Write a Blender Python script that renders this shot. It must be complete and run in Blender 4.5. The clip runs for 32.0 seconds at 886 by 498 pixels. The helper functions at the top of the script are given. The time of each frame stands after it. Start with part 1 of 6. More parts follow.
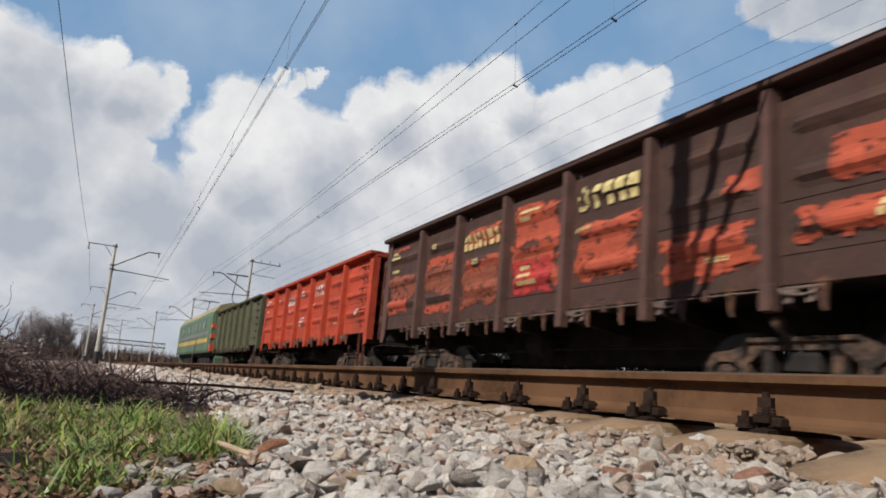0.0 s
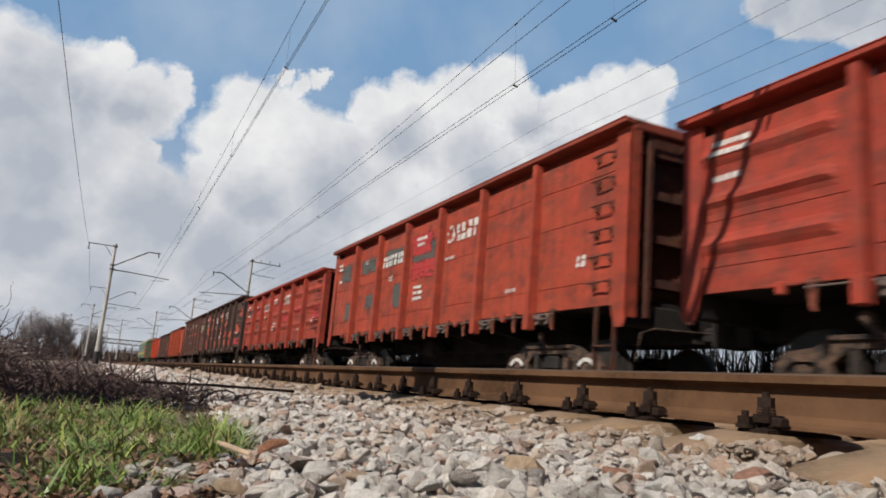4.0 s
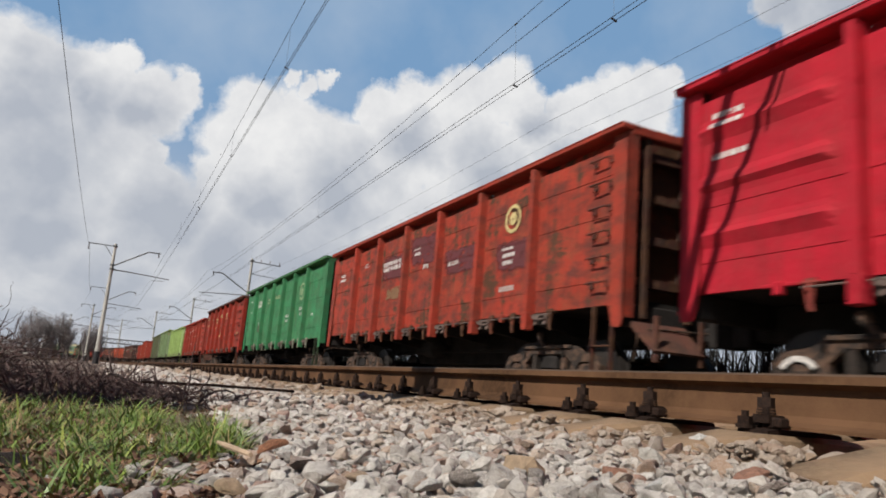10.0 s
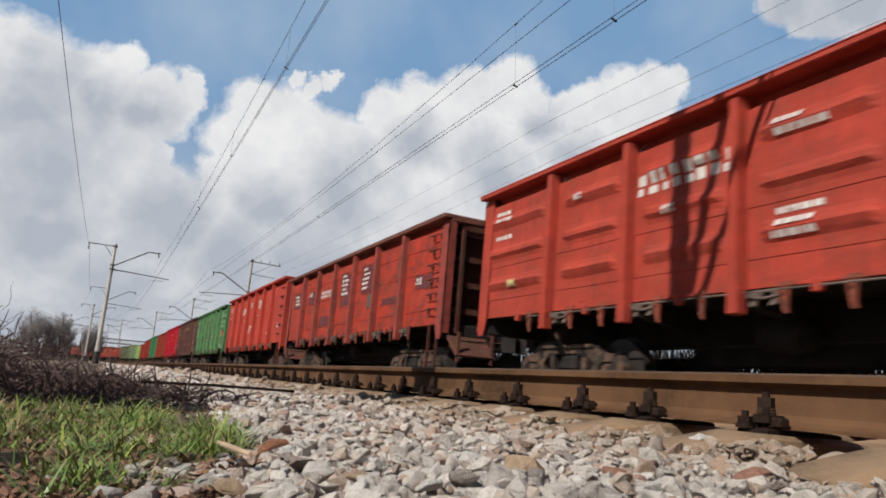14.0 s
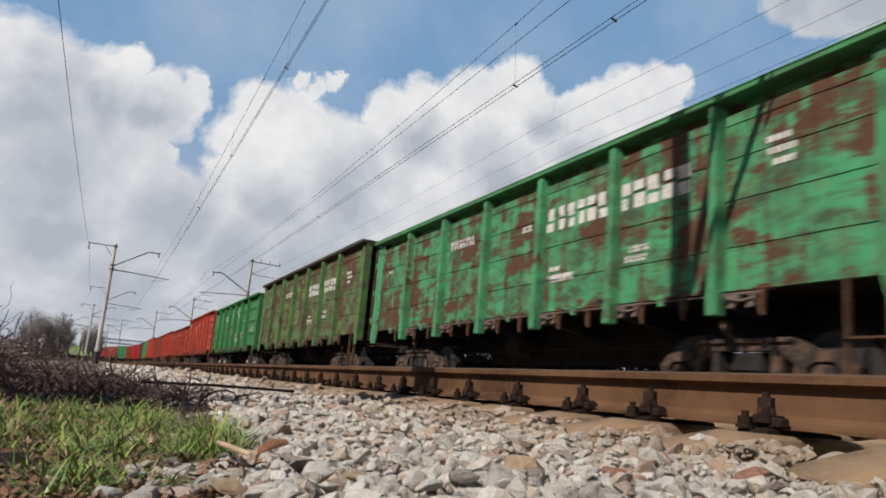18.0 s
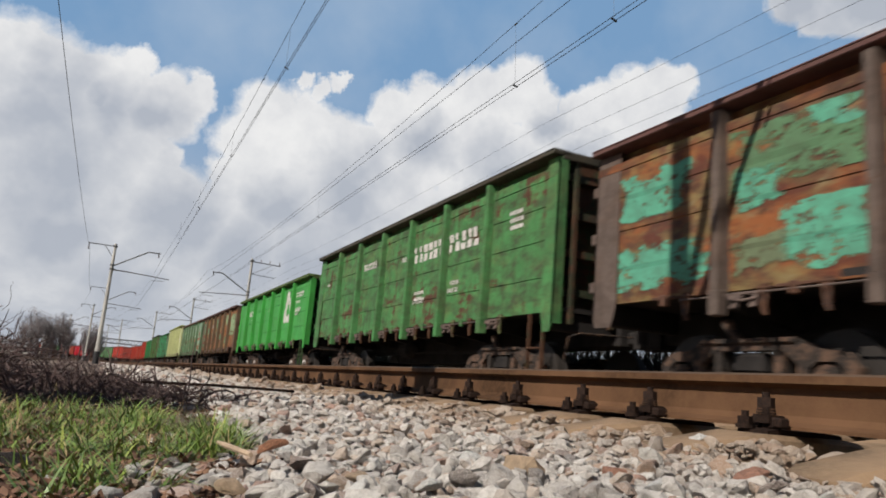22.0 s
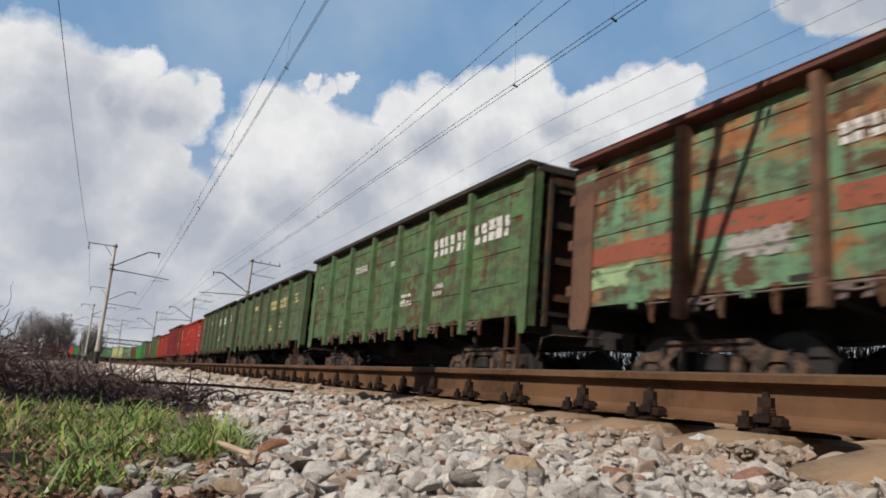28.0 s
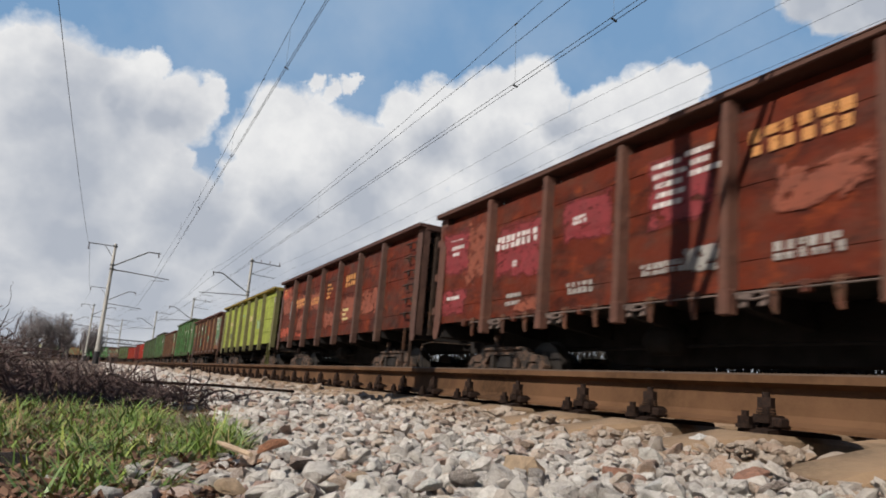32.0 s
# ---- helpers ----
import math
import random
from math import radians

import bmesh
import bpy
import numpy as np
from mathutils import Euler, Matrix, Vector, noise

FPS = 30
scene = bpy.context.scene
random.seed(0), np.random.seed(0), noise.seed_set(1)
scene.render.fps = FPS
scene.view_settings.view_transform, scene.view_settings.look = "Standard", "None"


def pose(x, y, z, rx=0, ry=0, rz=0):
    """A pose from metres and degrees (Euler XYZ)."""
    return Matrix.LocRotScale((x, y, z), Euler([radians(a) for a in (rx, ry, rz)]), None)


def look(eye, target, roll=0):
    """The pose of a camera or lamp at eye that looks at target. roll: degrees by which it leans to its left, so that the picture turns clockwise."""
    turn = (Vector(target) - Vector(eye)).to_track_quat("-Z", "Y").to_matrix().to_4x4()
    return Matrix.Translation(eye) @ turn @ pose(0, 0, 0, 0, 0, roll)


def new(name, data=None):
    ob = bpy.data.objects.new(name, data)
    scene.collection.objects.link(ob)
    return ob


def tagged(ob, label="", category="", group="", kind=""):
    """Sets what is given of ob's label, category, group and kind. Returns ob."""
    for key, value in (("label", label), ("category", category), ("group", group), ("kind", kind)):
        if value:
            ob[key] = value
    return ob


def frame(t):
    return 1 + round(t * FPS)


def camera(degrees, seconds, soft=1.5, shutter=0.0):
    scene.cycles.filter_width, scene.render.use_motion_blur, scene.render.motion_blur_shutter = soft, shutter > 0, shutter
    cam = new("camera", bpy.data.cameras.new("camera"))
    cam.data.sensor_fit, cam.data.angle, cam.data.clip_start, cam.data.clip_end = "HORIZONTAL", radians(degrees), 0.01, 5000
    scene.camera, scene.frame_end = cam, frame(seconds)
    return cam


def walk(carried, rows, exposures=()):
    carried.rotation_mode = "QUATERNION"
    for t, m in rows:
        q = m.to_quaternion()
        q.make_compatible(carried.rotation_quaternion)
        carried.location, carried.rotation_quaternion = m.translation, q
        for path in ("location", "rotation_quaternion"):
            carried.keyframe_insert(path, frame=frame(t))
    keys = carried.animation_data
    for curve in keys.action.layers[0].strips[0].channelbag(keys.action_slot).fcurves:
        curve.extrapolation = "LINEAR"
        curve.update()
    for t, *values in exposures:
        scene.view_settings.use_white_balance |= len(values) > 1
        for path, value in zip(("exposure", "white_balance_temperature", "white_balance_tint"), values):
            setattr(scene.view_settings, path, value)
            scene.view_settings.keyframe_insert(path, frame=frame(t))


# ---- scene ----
# The camera stands still beside two tracks: x is across them, y along them, z = 0 is the near rail's top.
def camera_pose(yaw, pitch, roll, eye):
    y, p = radians(yaw), radians(pitch)
    f = Vector((math.sin(y) * math.cos(p), math.cos(y) * math.cos(p), math.sin(p)))
    return look(eye, Vector(eye) + f, roll)


cam = camera(62.74, 32.0, 1.8, 0.14)
EYE = (0.0, 0.0, -0.153)
VIEW = camera_pose(24.017, 11.028, 4.97, EYE)
walk(cam, [(0.0, VIEW), (32.0, VIEW)])

# ---- light: a spring sun from behind and to the left ----
SUN_WAY = Vector((1.0, 0.407, -0.97)).normalized()
world = bpy.data.worlds.new("sky")
world.use_nodes = True
scene.world = world
wn = world.node_tree.nodes
sky = wn.new("ShaderNodeTexSky")
sky.sky_type = "NISHITA"
sky.sun_disc = False
sky.sun_elevation = math.asin(-SUN_WAY.z)
sky.sun_rotation = math.atan2(-SUN_WAY.x, -SUN_WAY.y)
sky.air_density, sky.dust_density, sky.ozone_density = 1.0, 0.6, 1.6
wn["Background"].inputs["Strength"].default_value = 0.038
world.node_tree.links.new(sky.outputs[0], wn["Background"].inputs["Color"])
lamp = bpy.data.lights.new("sun", "SUN")
lamp.energy, lamp.angle, lamp.color = 5.0, radians(0.6), (1.0, 0.95, 0.87)
sun = new("sun", lamp)
sun.matrix_basis = look((0, 0, 50), Vector((0, 0, 50)) + SUN_WAY)
scene.view_settings.exposure = 0.0

# ---- plan ----
NEAR_AXIS, TRAIN_AXIS = 2.867, 7.074
TRAIN_Z = -0.22            # the far track lies a little lower
BEND_Y, BEND_R = 140.0, 300.0   # where the line begins to bend to the left
PITCH = 13.92              # one wagon over its couplers


def track(s, axis):
    """Place and heading on the line with this axis, s metres along."""
    if s <= BEND_Y:
        return Vector((axis, s, 0)), 0.0
    r = BEND_R + axis
    a = (s - BEND_Y) / r
    return Vector((axis - r * (1 - math.cos(a)), BEND_Y + r * math.sin(a), 0)), a


# ---- mesh helpers ----
def box(bm, x0, x1, y0, y1, z0, z1, bevel=0.0):
    v = [bm.verts.new((x, y, z)) for x in (x0, x1) for y in (y0, y1) for z in (z0, z1)]
    fs = [bm.faces.new([v[i] for i in q]) for q in ((0, 1, 3, 2), (4, 6, 7, 5), (0, 4, 5, 1), (2, 3, 7, 6), (0, 2, 6, 4), (1, 5, 7, 3))]
    if bevel:
        es = list({e for f in fs for e in f.edges})
        bmesh.ops.bevel(bm, geom=es, offset=bevel, segments=1, affect="EDGES")


def prism(bm, pts, axis, a, b):
    """A profile pts (two coordinates) drawn out along an axis from a to b."""
    def at(p, w):
        return {"x": (w, p[0], p[1]), "y": (p[0], w, p[1]), "z": (p[0], p[1], w)}[axis]
    lo = [bm.verts.new(at(p, a)) for p in pts]
    hi = [bm.verts.new(at(p, b)) for p in pts]
    n = len(pts)
    for i in range(n):
        bm.faces.new((lo[i], lo[(i + 1) % n], hi[(i + 1) % n], hi[i]))
    bm.faces.new(lo[::-1])
    bm.faces.new(hi)


def tube(bm, pts, radii, n=8):
    """A round tube through pts; radii one number or one for each point."""
    pts = [Vector(p) for p in pts]
    if not hasattr(radii, "__len__"):
        radii = [radii] * len(pts)
    rings = []
    for i, p in enumerate(pts):
        d = (pts[min(i + 1, len(pts) - 1)] - pts[max(i - 1, 0)]).normalized()
        s = d.cross(Vector((0, 0, 1)) if abs(d.z) < 0.9 else Vector((1, 0, 0))).normalized()
        t = s.cross(d)
        rings.append([bm.verts.new(p + (s * math.cos(2 * math.pi * k / n) + t * math.sin(2 * math.pi * k / n)) * radii[i]) for k in range(n)])
    for a, b in zip(rings, rings[1:]):
        for k in range(n):
            bm.faces.new((a[k], a[(k + 1) % n], b[(k + 1) % n], b[k]))
    if n > 2:
        bm.faces.new(rings[0][::-1])
        bm.faces.new(rings[-1])


def disc(bm, x0, x1, y, z, r, n=20):
    """A cylinder whose axis lies along x."""
    tube(bm, [(x0, y, z), (x1, y, z)], r, n)


def done(bm, name, material, smooth=False):
    bmesh.ops.recalc_face_normals(bm, faces=bm.faces)
    me = bpy.data.meshes.new(name)
    bm.to_mesh(me)
    bm.free()
    if material:
        me.materials.append(material)
    if smooth:
        for f in me.polygons:
            f.use_smooth = True
    return me


def put(name, me, parent=None, at=(0, 0, 0), label="", colour=None, turn=0.0):
    ob = new(name, me)
    ob.parent = parent
    ob.location = at
    if turn:
        ob.rotation_euler[2] = turn
    if colour:
        ob.color = colour
    if label:
        ob["label"] = label
    return ob


def part(name, bm, material, parent, label="", smooth=False):
    return put(name, done(bm, name, material, smooth), parent, label=label)


# ---- materials ----
def nodes_of(name):
    m = bpy.data.materials.new(name)
    m.use_nodes = True
    t = m.node_tree
    return m, t, t.nodes["Principled BSDF"]


def node(t, kind, **inputs):
    n = t.nodes.new(kind)
    for k, v in inputs.items():
        n.inputs[k.replace("_", " ")].default_value = v
    return n


def noise_tex(t, scale, detail=4.0, rough=0.6, coords=None, stretch=None):
    n = node(t, "ShaderNodeTexNoise", Scale=scale, Detail=detail, Roughness=rough)
    if coords:
        src = coords
        if stretch:
            mp = t.nodes.new("ShaderNodeMapping")
            mp.inputs["Scale"].default_value = stretch
            t.links.new(src, mp.inputs["Vector"])
            src = mp.outputs[0]
        t.links.new(src, n.inputs["Vector"])
    return n.outputs["Fac"]


def ramp(t, src, lo, hi, a=0.0, b=1.0):
    n = t.nodes.new("ShaderNodeMapRange")
    n.inputs["From Min"].default_value, n.inputs["From Max"].default_value = lo, hi
    n.inputs["To Min"].default_value, n.inputs["To Max"].default_value = a, b
    t.links.new(src, n.inputs["Value"])
    return n.outputs[0]


def sock(t, to, v):
    if isinstance(v, (int, float)):
        to.default_value = v
    elif isinstance(v, tuple):
        to.default_value = (*v, 1.0) if len(v) == 3 else v
    else:
        t.links.new(v, to)


def mix(t, fac, a, b, blend="MIX"):
    n = t.nodes.new("ShaderNodeMix")
    n.data_type, n.blend_type = "RGBA", blend
    sock(t, n.inputs[0], fac), sock(t, n.inputs[6], a), sock(t, n.inputs[7], b)
    return n.outputs[2]


def calc(t, op, a, b=0.0, clamp=False):
    n = t.nodes.new("ShaderNodeMath")
    n.operation, n.use_clamp = op, clamp
    sock(t, n.inputs[0], a), sock(t, n.inputs[1], b)
    return n.outputs[0]


def bump(t, bsdf, height, strength=0.3, distance=0.01):
    n = node(t, "ShaderNodeBump", Strength=strength, Distance=distance)
    t.links.new(height, n.inputs["Height"])
    t.links.new(n.outputs[0], bsdf.inputs["Normal"])


def plain(name, colour, rough=0.7, metal=0.0, vary=0.35, scale=12.0, relief=0.2, dirt=None):
    """A worn surface: two scales of variation and fine relief."""
    m, t, b = nodes_of(name)
    co = t.nodes.new("ShaderNodeTexCoord").outputs["Object"]
    big, fine = noise_tex(t, scale * 0.25, 3, 0.6, co), noise_tex(t, scale * 4, 5, 0.7, co)
    dark = tuple(c * (1 - vary) for c in colour)
    light = tuple(min(1, c * (1 + vary)) for c in colour)
    c = mix(t, ramp(t, big, 0.35, 0.65), dark, light)
    c = mix(t, ramp(t, fine, 0.4, 0.75, 0, 0.6), c, dirt or dark)
    t.links.new(c, b.inputs["Base Color"])
    sock(t, b.inputs["Roughness"], ramp(t, fine, 0.3, 0.7, max(0.05, rough - 0.12), min(1, rough + 0.12)))
    b.inputs["Metallic"].default_value = metal
    bump(t, b, fine, relief, 0.004)
    return m


def wagon_paint(name="wagon_paint", blots=()):
    """Old wagon paint: each wagon's own colour, with rust, streaks and dust; the object's alpha says how worn it is. blots: colours that show in large stains."""
    m, t, b = nodes_of(name)
    info = t.nodes.new("ShaderNodeObjectInfo")
    local = t.nodes.new("ShaderNodeTexCoord").outputs["Object"]
    shift = node(t, "ShaderNodeVectorMath")
    shift.operation = "ADD"
    rnd = node(t, "ShaderNodeCombineXYZ")
    t.links.new(calc(t, "MULTIPLY", info.outputs["Random"], 37.0), rnd.inputs[0])
    t.links.new(calc(t, "MULTIPLY", info.outputs["Random"], 91.0), rnd.inputs[1])
    t.links.new(local, shift.inputs[0]), t.links.new(rnd.outputs[0], shift.inputs[1])
    v = shift.outputs[0]
    big = noise_tex(t, 1.1, 5, 0.65, v)
    streak = noise_tex(t, 1.0, 4, 0.6, v, (6.0, 6.0, 0.6))
    flat = noise_tex(t, 2.4, 7, 0.72, v, (1.0, 0.55, 1.9))
    fine = noise_tex(t, 22.0, 5, 0.7, v)
    wear = info.outputs["Alpha"]
    pale = node(t, "ShaderNodeHueSaturation", Saturation=1.03, Value=1.02)
    t.links.new(info.outputs["Color"], pale.inputs["Color"])
    faded = mix(t, 0.04, pale.outputs[0], (0.25, 0.21, 0.16))
    base = mix(t, ramp(t, big, 0.3, 0.7), mix(t, 0.3, faded, (0.02, 0.015, 0.012)), faded)
    base = mix(t, ramp(t, fine, 0.45, 0.8, 0, 0.07), base, (0.33, 0.28, 0.22))
    base = mix(t, calc(t, "MULTIPLY", ramp(t, streak, 0.47, 0.68), calc(t, "ADD", 0.12, calc(t, "MULTIPLY", wear, 0.62))), base, (0.06, 0.04, 0.03))
    tan = noise_tex(t, 1.9, 6, 0.7, v, (1.0, 0.8, 1.3))
    base = mix(t, calc(t, "MULTIPLY", ramp(t, tan, 0.5, 0.64), calc(t, "MULTIPLY", wear, 0.42)), base, (0.20, 0.10, 0.05))
    grime = noise_tex(t, 2.6, 6, 0.7, v, (1.0, 0.7, 1.6))
    base = mix(t, calc(t, "MULTIPLY", ramp(t, grime, 0.45, 0.62), calc(t, "MULTIPLY", wear, 1.15, True)), base, (0.05, 0.034, 0.028))
    for k, (colour, lo, hi, most) in enumerate(blots):
        turned = node(t, "ShaderNodeVectorMath")
        turned.operation = "ADD"
        t.links.new(v, turned.inputs[0])
        turned.inputs[1].default_value = (0.0, 5.3 * k + 2.0, 3.1 * k)
        stain = noise_tex(t, 1.5 + 0.5 * k, 6, 0.66, turned.outputs[0], (1.0, 0.75, 1.5))
        base = mix(t, ramp(t, stain, lo, hi, 0, most), base, colour)
    edge = calc(t, "SUBTRACT", calc(t, "ADD", calc(t, "MULTIPLY", big, 0.4), calc(t, "ADD", calc(t, "MULTIPLY", flat, 0.4), calc(t, "MULTIPLY", streak, 0.2))), calc(t, "SUBTRACT", 0.705, calc(t, "MULTIPLY", wear, 0.31)))
    rust = mix(t, fine, (0.036, 0.022, 0.016), (0.135, 0.062, 0.034))
    c = mix(t, calc(t, "MULTIPLY", edge, 22.0, True), base, rust)
    t.links.new(c, b.inputs["Base Color"])
    sock(t, b.inputs["Roughness"], ramp(t, fine, 0.3, 0.7, 0.6, 0.85))
    b.inputs["Specular IOR Level"].default_value = 0.16
    dent = noise_tex(t, 4.5, 3, 0.5, v, (1.0, 1.0, 0.7))
    bump(t, b, calc(t, "ADD", calc(t, "MULTIPLY", fine, 0.12), dent), 0.6, 0.05)
    return m


PAINT = wagon_paint()
RUSTY = wagon_paint("rusted_through_paint", [((0.30, 0.10, 0.032), 0.42, 0.60, 0.75), ((0.22, 0.17, 0.07), 0.48, 0.62, 0.7), ((0.10, 0.034, 0.024), 0.50, 0.62, 0.85), ((0.24, 0.20, 0.11), 0.57, 0.68, 0.6)])
SCORCHED = wagon_paint("scorched_red_paint", [((0.115, 0.017, 0.006), 0.36, 0.56, 0.85), ((0.026, 0.008, 0.005), 0.50, 0.66, 0.75), ((0.24, 0.045, 0.012), 0.56, 0.70, 0.6)])
SPOTTED = wagon_paint("rust_spotted_paint", [((0.27, 0.10, 0.04), 0.59, 0.66, 0.85)])
STREAKED = wagon_paint("rust_orange_stained_paint", [((0.29, 0.095, 0.034), 0.50, 0.60, 0.8), ((0.09, 0.04, 0.028), 0.58, 0.66, 0.8)])
STAINED = {10: SPOTTED, 40: STREAKED, 29: RUSTY, 32: RUSTY, 42: RUSTY, 35: SCORCHED, 44: SCORCHED, 45: SCORCHED}
UNDER = plain("greasy_undercarriage", (0.026, 0.023, 0.022), 0.95, 0.0, 0.4, 8, 0.3, (0.042, 0.035, 0.031))


def dusty_iron():
    """Cast iron with thick pale brake dust on its faces and dark grease in between."""
    m, t, b = nodes_of("dusty_bogie_iron")
    co = t.nodes.new("ShaderNodeTexCoord").outputs["Object"]
    patch, fine = noise_tex(t, 7.0, 5, 0.65, co), noise_tex(t, 45, 4, 0.7, co)
    c = mix(t, ramp(t, patch, 0.48, 0.6), (0.013, 0.010, 0.008), (0.125, 0.068, 0.042))
    c = mix(t, ramp(t, fine, 0.42, 0.7, 0, 0.6), c, (0.085, 0.055, 0.04))
    t.links.new(c, b.inputs["Base Color"])
    b.inputs["Roughness"].default_value = 0.95
    bump(t, b, calc(t, "ADD", patch, fine), 0.7, 0.02)
    return m


BOGIE = dusty_iron()
WHEEL = plain("wheel_steel", (0.03, 0.025, 0.022), 0.6, 0.2, 0.3, 10, 0.2, (0.036, 0.026, 0.02))
RAIL = plain("rusty_rail", (0.092, 0.047, 0.025), 0.88, 0.0, 0.45, 6, 0.6, (0.150, 0.083, 0.044))
RAILTOP = plain("rolled_rail_top", (0.088, 0.056, 0.037), 0.75, 0.0, 0.2, 4, 0.15)
SLEEPER = plain("dusty_concrete", (0.195, 0.122, 0.068), 0.95, 0.0, 0.45, 14, 1.0, (0.31, 0.215, 0.135))
FASTEN = plain("oiled_fastener_steel", (0.016, 0.0105, 0.0085), 0.8, 0.0, 0.6, 30, 0.6, (0.065, 0.034, 0.022))
CONCRETE = plain("mast_concrete", (0.46, 0.44, 0.40), 0.9, 0.0, 0.2, 3, 0.2)
GALV = plain("grey_steel", (0.16, 0.16, 0.16), 0.6, 0.3, 0.25, 6, 0.15)
FOOT = plain("tarred_foot", (0.03, 0.028, 0.03), 0.85, 0.0, 0.3, 6, 0.2)
WIRE = plain("dark_wire", (0.06, 0.06, 0.065), 0.6, 0.2, 0.1, 6, 0.05)
CERAMIC = plain("brown_insulator", (0.10, 0.06, 0.045), 0.3, 0.0, 0.2, 20, 0.05)
GROUND = plain("spring_soil", (0.115, 0.075, 0.052), 0.95, 0.0, 0.45, 6, 0.8, (0.17, 0.115, 0.075))

BAR = plain("worn_bar_steel", (0.09, 0.06, 0.05), 0.8, 0.0, 0.6, 3, 0.2, (0.20, 0.15, 0.125))

for m in (UNDER, FASTEN, RAIL, RAILTOP):
    m.node_tree.nodes["Principled BSDF"].inputs["Specular IOR Level"].default_value = 0.1


# ---- the gondola wagon, built piece by piece from shared meshes ----
HALF = 6.48               # half of a body; its couplers reach further
BACK = {"planked": 6.36}     # the rear end where it is shorter
POSTS = [-4.325 + 1.73 * k for k in range(6)]
MESH = {}


def cached(key, build):
    if key not in MESH:
        MESH[key] = build()
    return MESH[key]


SEAMS = {"flat": (0.14, 0.52, 0.76), "planked": (0.22, 0.46, 0.68, 0.86), "ribbed": (0.14, 0.40)}
DENTS = {}


def panel_depth(kind, w, h, seed, u, v):
    """How far the sheet stands back (+) or out (-) at u along and v up the panel."""
    if (kind, seed) not in DENTS:
        rng = random.Random(seed * 7 + len(kind))
        DENTS[kind, seed] = [(rng.uniform(0, 1), rng.uniform(0, 1), rng.uniform(0.1, 0.4), rng.uniform(-0.03, 0.022)) for _ in range(9)]
    d = sum(a * math.exp(-((u - p * w) ** 2 + (v - q * h) ** 2) / r ** 2) for p, q, r, a in DENTS[kind, seed])
    if kind == "ribbed":
        for k in range(3):
            e = max(0.0, abs(u - w / 2) - (w / 2 - 0.36))
            x = (v - h * (0.26 + 0.25 * k)) / 0.068
            d -= 0.062 * math.exp(-x ** 2 - (e / 0.09) ** 2)
    for s in SEAMS[kind]:
        if v > h * s:
            d -= 0.012 if kind == "planked" else 0.008
    if v > h - 0.17:
        d += 0.14
    return d


def panel_mesh(kind, w, h, seed):
    """One side panel, w wide and h high, of thin sheet with its pressings and seams; faces -x."""
    nx, nz = max(10, int(w / 0.11)), 34
    vs = sorted({h * i / nz for i in range(nz + 1)} | {h * s + e for s in SEAMS[kind] for e in (-0.004, 0.004)} | {h - 0.174, h - 0.166})
    bm = bmesh.new()
    g = [[bm.verts.new((panel_depth(kind, w, h, seed, w * i / nx, v), w * i / nx, v)) for v in vs] for i in range(nx + 1)]
    for i in range(nx):
        for j in range(len(vs) - 1):
            bm.faces.new((g[i][j], g[i][j + 1], g[i + 1][j + 1], g[i + 1][j]))
    b0 = [bm.verts.new((0.05, w * i / nx, 0)) for i in range(nx + 1)]
    for i in range(nx):
        bm.faces.new((g[i][0], g[i + 1][0], b0[i + 1], b0[i]))
    return done(bm, "side_panel", PAINT)


LIFT = [0.005]             # later paint lies over earlier paint


def laid(bm, panel, f0, f1, v0, v1, n=1, m=1, rough=0.0, rng=None):
    """A thin skin of paint on a panel: f0 to f1 metres from the panel's front edge, v0 to v1 metres up."""
    kind, w, h, seed, front = panel
    rows = []
    for i in range(n + 1):
        row = []
        for j in range(m + 1):
            f, v = f0 + (f1 - f0) * i / n, v0 + (v1 - v0) * j / m
            if rough:
                f += rng.uniform(-rough, rough) * (2.0 if i in (0, n) else 0.3)
                v += rng.uniform(-rough, rough) * (2.0 if j in (0, m) else 0.3)
            f, v = min(max(f, 0.1), w - 0.1), min(max(v, 0.02), h - 0.21)
            x = min(panel_depth(kind, w, h, seed, w - f, v + e) for e in (-0.02, 0.0, 0.02))
            row.append(bm.verts.new((SHEET_X + x - LIFT[0], front - f, SHEET_Z + v)))
        rows.append(row)
    for i in range(n):
        for j in range(m):
            bm.faces.new((rows[i][j], rows[i][j + 1], rows[i + 1][j + 1], rows[i + 1][j]))


INKS = {}
INK_TONES = {"w": (0.64, 0.60, 0.56), "y": (0.62, 0.50, 0.22), "r": (0.45, 0.03, 0.03), "o": (0.44, 0.075, 0.033), "d": (0.075, 0.085, 0.075), "g": (0.10, 0.21, 0.10),
             "t": (0.10, 0.37, 0.24), "b": (0.11, 0.055, 0.035), "k": (0.03, 0.035, 0.035), "m": (0.13, 0.025, 0.03), "c": (0.16, 0.36, 0.42), "s": (0.25, 0.062, 0.03),
             "l": (0.36, 0.33, 0.30), "e": (0.23, 0.12, 0.055), "q": (0.30, 0.42, 0.22), "h": (0.14, 0.18, 0.095), "z": (0.16, 0.165, 0.16), "a": (0.58, 0.25, 0.07), "u": (0.23, 0.022, 0.026)}


